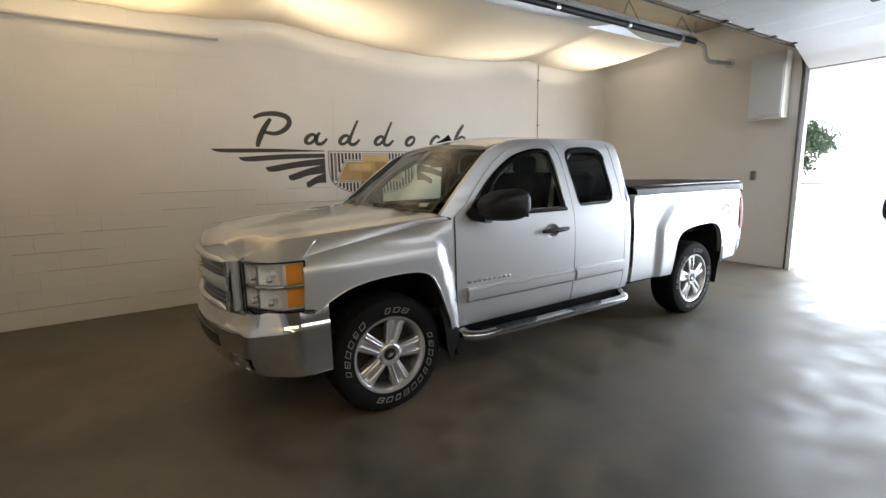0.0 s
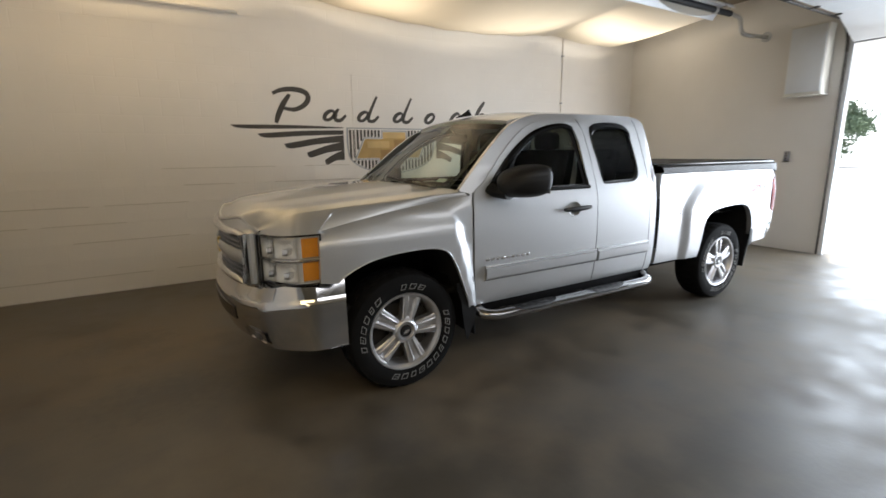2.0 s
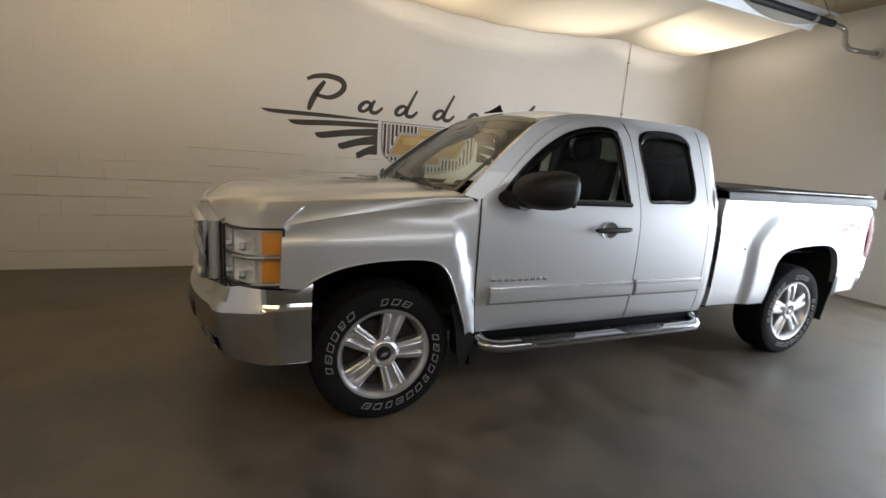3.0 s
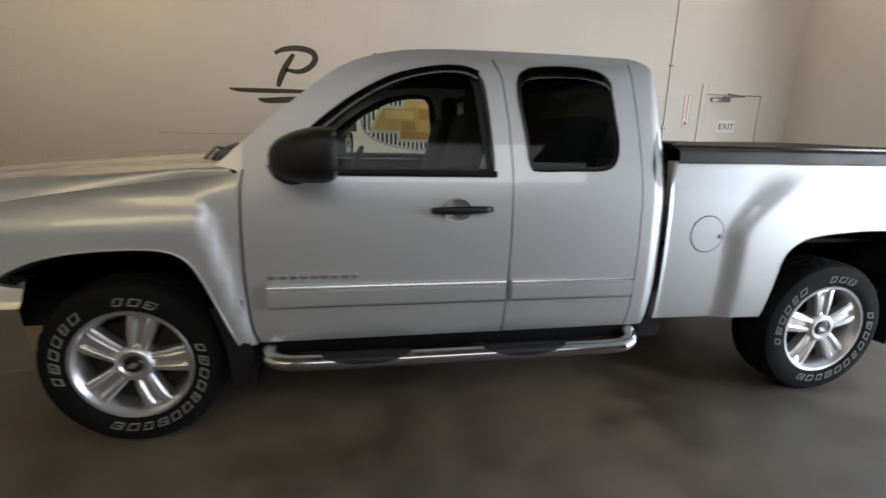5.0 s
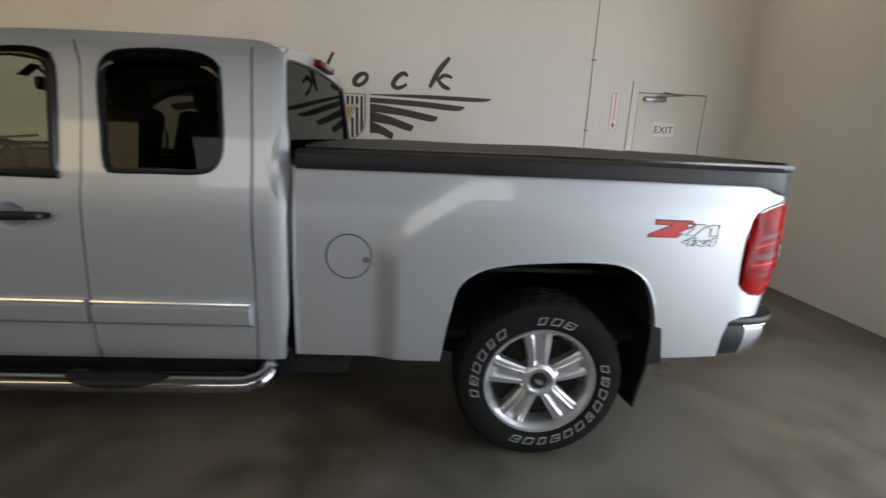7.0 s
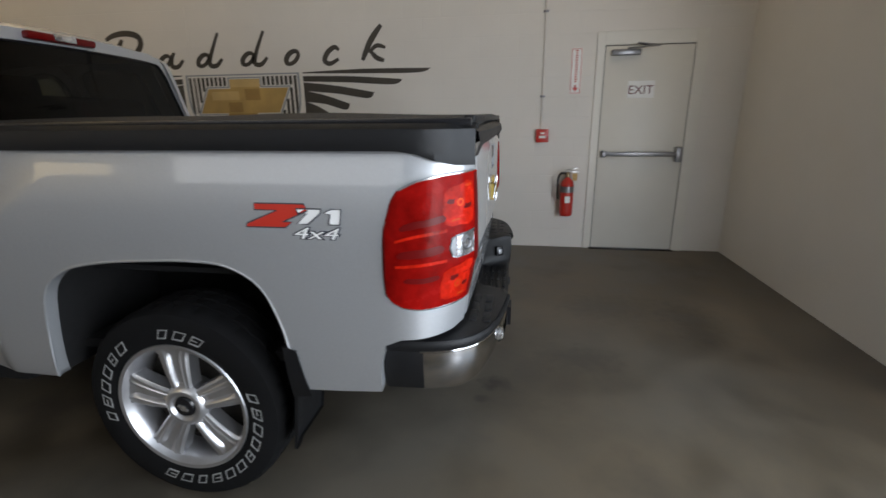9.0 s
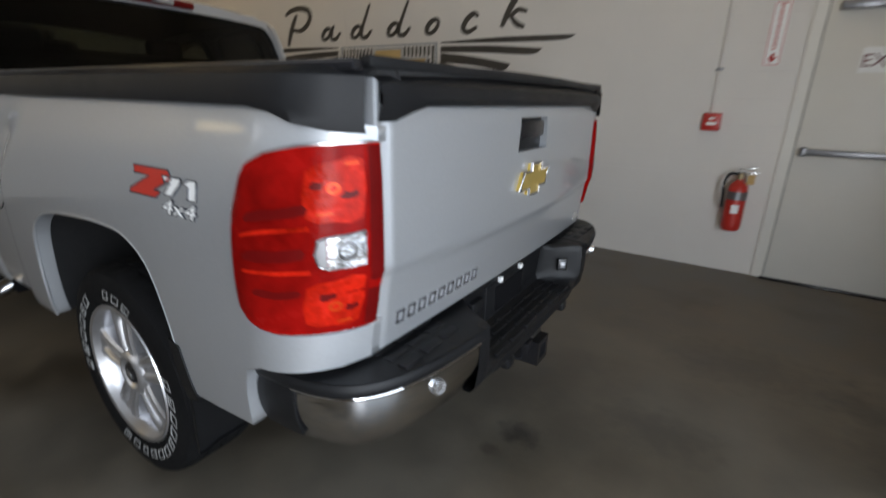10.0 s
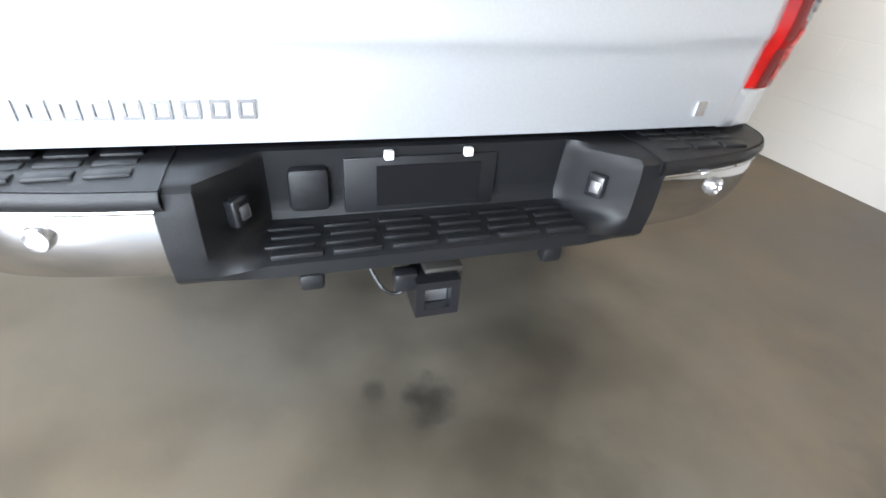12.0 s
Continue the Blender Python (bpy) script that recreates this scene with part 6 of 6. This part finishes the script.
for s in (-1, 1):
    part("tow_hook", Mesh().tube(bow([(-0.84, s * 0.40, 0.47), (-0.88, s * 0.40, 0.45), (-0.90, s * 0.42, 0.43), (-0.88, s * 0.44, 0.41), (-0.84, s * 0.44, 0.42)], 4), 0.014, 8), SMOOTH_BLACK, fb)
    fog = part("fog_lamp", Mesh().grid(lambda u, v: bumper(0.5 + s * (0.262 + 0.085 * u), 0.03 + 0.22 * v) + Vector((-0.008 + 0.045 * math.sin(math.pi * u) * math.sin(math.pi * v), 0, 0)), 10, 8), CHROME, fb, "round fog lamp in a chrome bezel")
    part("fog_lens", Mesh().lathe([(0, 0.016), (0.03, 0.012), (0.046, 0)], 24, Matrix.Translation(bumper(0.5 + s * 0.305, 0.15) + Vector((0.008, 0, 0))) @ pose(0, 0, 0, 0, -90) @ pose(0, 0, 0, -s * 22)), REFLECTOR, fog)

# frame, axles and floor under the truck
for y in (-0.42, 0.42):
    part("frame_rail", Mesh().box(-0.75, 4.55, y - 0.04, y + 0.04, 0.42, 0.56, 0.01), STEEL, truck)
for x in (0.0, 3.645):
    part("axle", Mesh().tube([(x, -0.72, 0.395), (x, 0.72, 0.395)], 0.05, 10).lathe([(0, -0.12), (0.13, -0.08), (0.15, 0), (0.13, 0.08), (0, 0.12)], 16, pose(x, 0.05, 0.395, 90)), STEEL, truck)
part("floor_pan", Mesh().box(-0.80, 4.55, -0.84, 0.84, 0.565, 0.60), LINER, truck)
# Unseen bulk, added to block light and darken the space under the truck.
part("unseen_fuel_tank", Mesh().box(1.25, 2.75, -0.76, -0.48, 0.30, 0.55, 0.05), LINER, truck)
part("unseen_gearbox", Mesh().box(0.2, 1.5, -0.22, 0.22, 0.28, 0.56, 0.06), STEEL, truck)
part("bed_floor", Mesh().box(2.60, 4.58, -0.80, 0.80, 0.88, 0.90), LINER, truck)
part("muffler", Mesh().lathe([(0, -0.35), (0.09, -0.33), (0.1, 0), (0.09, 0.33), (0, 0.35)], 16, pose(2.4, 0.2, 0.44, 0, 90)), STEEL, truck)
part("exhaust_pipe", Mesh().tube(bow([(2.7, 0.2, 0.44), (3.3, 0.3, 0.6), (4.0, 0.62, 0.5), (4.3, 0.82, 0.44)], 5), 0.032, 10), STEEL, truck)


# wheels
def wheel_parts():
    """Meshes of one wheel about its centre, its outer face at minus y."""
    m = pose(0, 0, 0, 90)
    tyre = Mesh().lathe([(0.246, 0.115), (0.262, 0.128), (0.30, 0.136), (0.345, 0.136), (0.375, 0.126), (0.388, 0.108), (0.393, 0.085), (0.394, 0.062), (0.384, 0.060), (0.384, 0.050), (0.395, 0.048), (0.395, 0.006), (0.385, 0.004), (0.385, -0.004), (0.395, -0.006), (0.395, -0.048), (0.384, -0.050), (0.384, -0.060), (0.394, -0.062), (0.393, -0.085), (0.388, -0.108), (0.375, -0.126), (0.345, -0.136), (0.30, -0.136), (0.262, -0.128), (0.246, -0.115)], 120, m, wobble=lambda i, k: 0.982 if (k in (5, 6, 7, 18, 19, 20) and i % 4 == 0) or (k in (10, 11, 14, 15) and i % 4 == 2) else 1.0)
    rim = Mesh().lathe([(0.252, 0.118), (0.262, 0.126), (0.258, 0.133), (0.246, 0.130), (0.236, 0.112), (0.226, 0.094), (0.222, 0.03), (0.225, -0.10), (0.250, -0.118)], 64, m)
    for k in range(5):
        a = 2 * math.pi * k / 5 + math.pi / 2
        rot = pose(0, 0, 0, 0, 0, 0) @ Matrix.Rotation(a, 4, "Y")

        def spoke(u, v):
            r = 0.055 + 0.186 * u
            w = 0.040 + 0.150 * (r - 0.055) + 0.022 * step_up(u, 0.84, 1.0)
            c = 2 * v - 1
            edge = -0.010 * step_up(abs(c), 0.80, 1.0)
            groove = -0.013 * (1 - step_up(abs(c), 0.24, 0.36)) * (1 - step_up(u, 0.80, 0.92)) * step_up(u, 0.10, 0.20) + 0.003 * (1 - step_up(abs(abs(c) - 0.5), 0.06, 0.12))
            return rot @ Vector((r, -(0.108 + 0.006 * math.sin(math.pi * u) + edge + groove), w * c))

        rim.grid(spoke, 14, 26, rot.to_3x3() @ Vector((0, 0.05, 0)))
    rim.lathe([(0, 0.108), (0.048, 0.112), (0.056, 0.122), (0.066, 0.122), (0.078, 0.114), (0.086, 0.100), (0.086, 0.03), (0, 0.03)], 40, m)
    for k in range(6):
        a = 2 * math.pi * k / 6
        rim.lathe([(0, 0.006), (0.008, 0.006), (0.010, -0.01)], 8, Matrix.Translation((0.058 * math.cos(a), -0.105, 0.058 * math.sin(a))) @ m)
    cap = Mesh().lathe([(0, 0.122), (0.036, 0.120), (0.042, 0.112), (0.042, 0.10), (0, 0.10)], 32, m)
    disc = Mesh().lathe([(0, 0.02), (0.214, 0.02), (0.214, -0.005), (0, -0.005)], 40, m)
    disc.lathe([(0.17, -0.02), (0.2, -0.02), (0.2, -0.12), (0.17, -0.12)], 24, m)
    return tyre, rim, cap, disc


def letter_mesh(a0, n, gap):
    """Plain outlined blocks round the side of a tyre."""
    out = []
    for k in range(n):
        if k in gap:
            continue
        a = a0 - radians(12.2) * k
        m = Mesh()
        w, r0, r1, t = radians(4.0 if k % 4 else 3.2), 0.288, 0.323, 0.0036
        pt = lambda r, b: (r * math.cos(b), r * math.sin(b))
        lean = radians(2.4)
        outer = [pt(r0, a - w), pt(r0, a + w), pt(r1, a + w - lean), pt(r1, a - w - lean)]
        inner = [pt(r0 + t, a - w + 0.013), pt(r0 + t, a + w - 0.013), pt(r1 - t, a + w - 0.013 - lean), pt(r1 - t, a - w + 0.013 - lean)]
        m.sheet(outer, [inner], lambda x, z: Vector((x, -0.1375, z)), 0.05, (0, 0.004, 0))
        if k % 3 == 1:
            c = (r0 + r1) / 2
            m.sheet([pt(c - 0.002, a - w * 0.6), pt(c - 0.002, a + w * 0.6), pt(c + 0.002, a + w * 0.6), pt(c + 0.002, a - w * 0.6)], [], lambda x, z: Vector((x, -0.1375, z)), 0.05, (0, 0.004, 0))
        out.append(m)
    return out


_tyre, _rim, _cap, _disc = wheel_parts()
TYRE, RIM, CAP, DISC = (shaped(n, b.bm, mt, True, 28) for n, b, mt in (("tyre", _tyre, RUBBER), ("rim", _rim, ALLOY), ("cap", _cap, SMOOTH_BLACK), ("wheel", _disc, STEEL)))
MARKS = [shaped("sidewall_mark", b.bm, WHITE_RUBBER, False, 35) for b in letter_mesh(radians(192), 11, (6, 7)) + letter_mesh(radians(16), 11, ())]
CAP_BADGE = shaped("cap_badge", Mesh().sheet([(a * 0.20, b * 0.22) for a, b in BT], [], lambda x, z: Vector((x, -0.1235, z)), 0.1, (0, 0.003, 0)).bm, SILVER_TRIM, False, 35)
for x, s, turn in ((0.0, -1, -21), (3.645, -1, 31), (0.0, 1, 12), (3.645, 1, 40)):
    w = new("wheel", DISC)
    w.parent = truck
    w.matrix_basis = pose(x, s * 0.812, 0.395, 0, 0, 0 if s < 0 else 180) @ Matrix.Rotation(radians(turn), 4, "Y")
    tagged(w, "five-spoke polished alloy wheel with outlined white tyre marks")
    for name, me in (("tyre", TYRE), ("rim", RIM), ("cap", CAP), ("cap_badge", CAP_BADGE)):
        new(name, me).parent = w
    for me in MARKS:
        mark = new("sidewall_mark", me)
        mark.parent = w
        mark.matrix_basis = Matrix.Rotation(radians(-turn), 4, "Y")

# inside the cab
dash = part("dashboard", Mesh().grid(lambda u, v: Vector((0.40 + 0.42 * v + 0.10 * (2 * u - 1) ** 2, 0.80 * (2 * u - 1), 1.255 - 0.10 * v ** 3 + 0.02 * math.sin(math.pi * v))), 20, 8, (0, 0, -0.35)), INTERIOR, truck, "black dashboard")
part("instrument_hood", Mesh().grid(lambda u, v: Vector((0.66 + 0.14 * v, -0.42 + 0.24 * (2 * u - 1), 1.235 + 0.055 * math.sin(math.pi * u) ** 0.6)), 12, 4, (0, 0, -0.04)), INTERIOR, dash)
wheel_m = Matrix.Translation((0.94, -0.42, 1.19)) @ pose(0, 0, 0, 0, -62, 0)
sw_ = part("steering_wheel", Mesh().tube([wheel_m @ Vector((0.185 * math.cos(a), 0.185 * math.sin(a), 0)) for a in np.linspace(0, 2 * math.pi, 36, endpoint=False)], 0.016, 10, True), INTERIOR, truck, "black steering wheel")
part("wheel_hub", Mesh().lathe([(0, 0.02), (0.06, 0.02), (0.075, 0), (0.05, -0.05), (0, -0.06)], 20, wheel_m), INTERIOR, sw_)
for a in (0.2, math.pi - 0.2, -math.pi / 2):
    part("wheel_spoke", Mesh().tube([wheel_m @ Vector((0.05 * math.cos(a), 0.05 * math.sin(a), 0)), wheel_m @ Vector((0.18 * math.cos(a), 0.18 * math.sin(a), 0))], 0.014, 8), INTERIOR, sw_)
rv = part("rearview_mirror", Mesh().box(0.985, 1.02, -0.13, 0.13, 1.62, 1.69, 0.014), SMOOTH_BLACK, truck, "inside mirror with a hanging tag")
part("mirror_face", Mesh().box(1.0205, 1.023, -0.115, 0.115, 1.63, 1.68), CHROME, rv)
part("mirror_stem", Mesh().tube([(0.99, 0, 1.68), (0.93, 0, 1.74)], 0.01, 8), SMOOTH_BLACK, rv)


def seat(y, x, name, width):
    st = part(name, Mesh().box(x, x + 0.52, y - width, y + width, 0.80, 0.98, 0.06, seg=4), INTERIOR, truck, "dark cloth seat")
    part("backrest", Mesh().box(-0.06, 0.08, -width, width, 0.0, 0.62, 0.05, Matrix.Translation((x + 0.50, y, 0.95)) @ pose(0, 0, 0, 0, 14), 4), INTERIOR, st)
    return st


for y in (-0.42, 0.42):
    st = seat(y, 0.98, "front_seat", 0.25)
    part("headrest", Mesh().box(1.60, 1.70, y - 0.12, y + 0.12, 1.55, 1.70, 0.04, seg=4), INTERIOR, st)
    part("headrest_post", Mesh().tube([(1.64, y - 0.06, 1.45), (1.65, y - 0.06, 1.57)], 0.006, 6).tube([(1.64, y + 0.06, 1.45), (1.65, y + 0.06, 1.57)], 0.006, 6), CHROME, st)
seat(0.0, 1.62, "rear_seat", 0.68)
part("headliner", Mesh().grid(lambda u, v: roof(0.04 + 0.92 * u, v) + Vector((0, 0, -0.045)), 10, 8), INTERIOR, truck)
part("cab_floor", Mesh().box(0.45, 2.48, -0.85, 0.85, 0.60, 0.64), INTERIOR, truck)
part("firewall", Mesh().box(0.40, 0.44, -0.80, 0.80, 0.60, 1.22), INTERIOR, truck)
for s in (-1, 1):
    part("belt", Mesh().tube(bow([(1.66, s * 0.76, 1.62), (1.64, s * 0.76, 1.3), (1.6, s * 0.70, 0.95)], 4), 0.02, 6, flat=(0.004, 0.024)), GREY_METAL, truck)
    part("door_card", Mesh().sheet([(0.60, 0.62), (0.60, 1.235), (1.70, 1.235), (1.70, 0.62)], [], lambda x, z: Vector((x, s * (half_width(x, z) - 0.06), z)), 0.2), INTERIOR, truck)
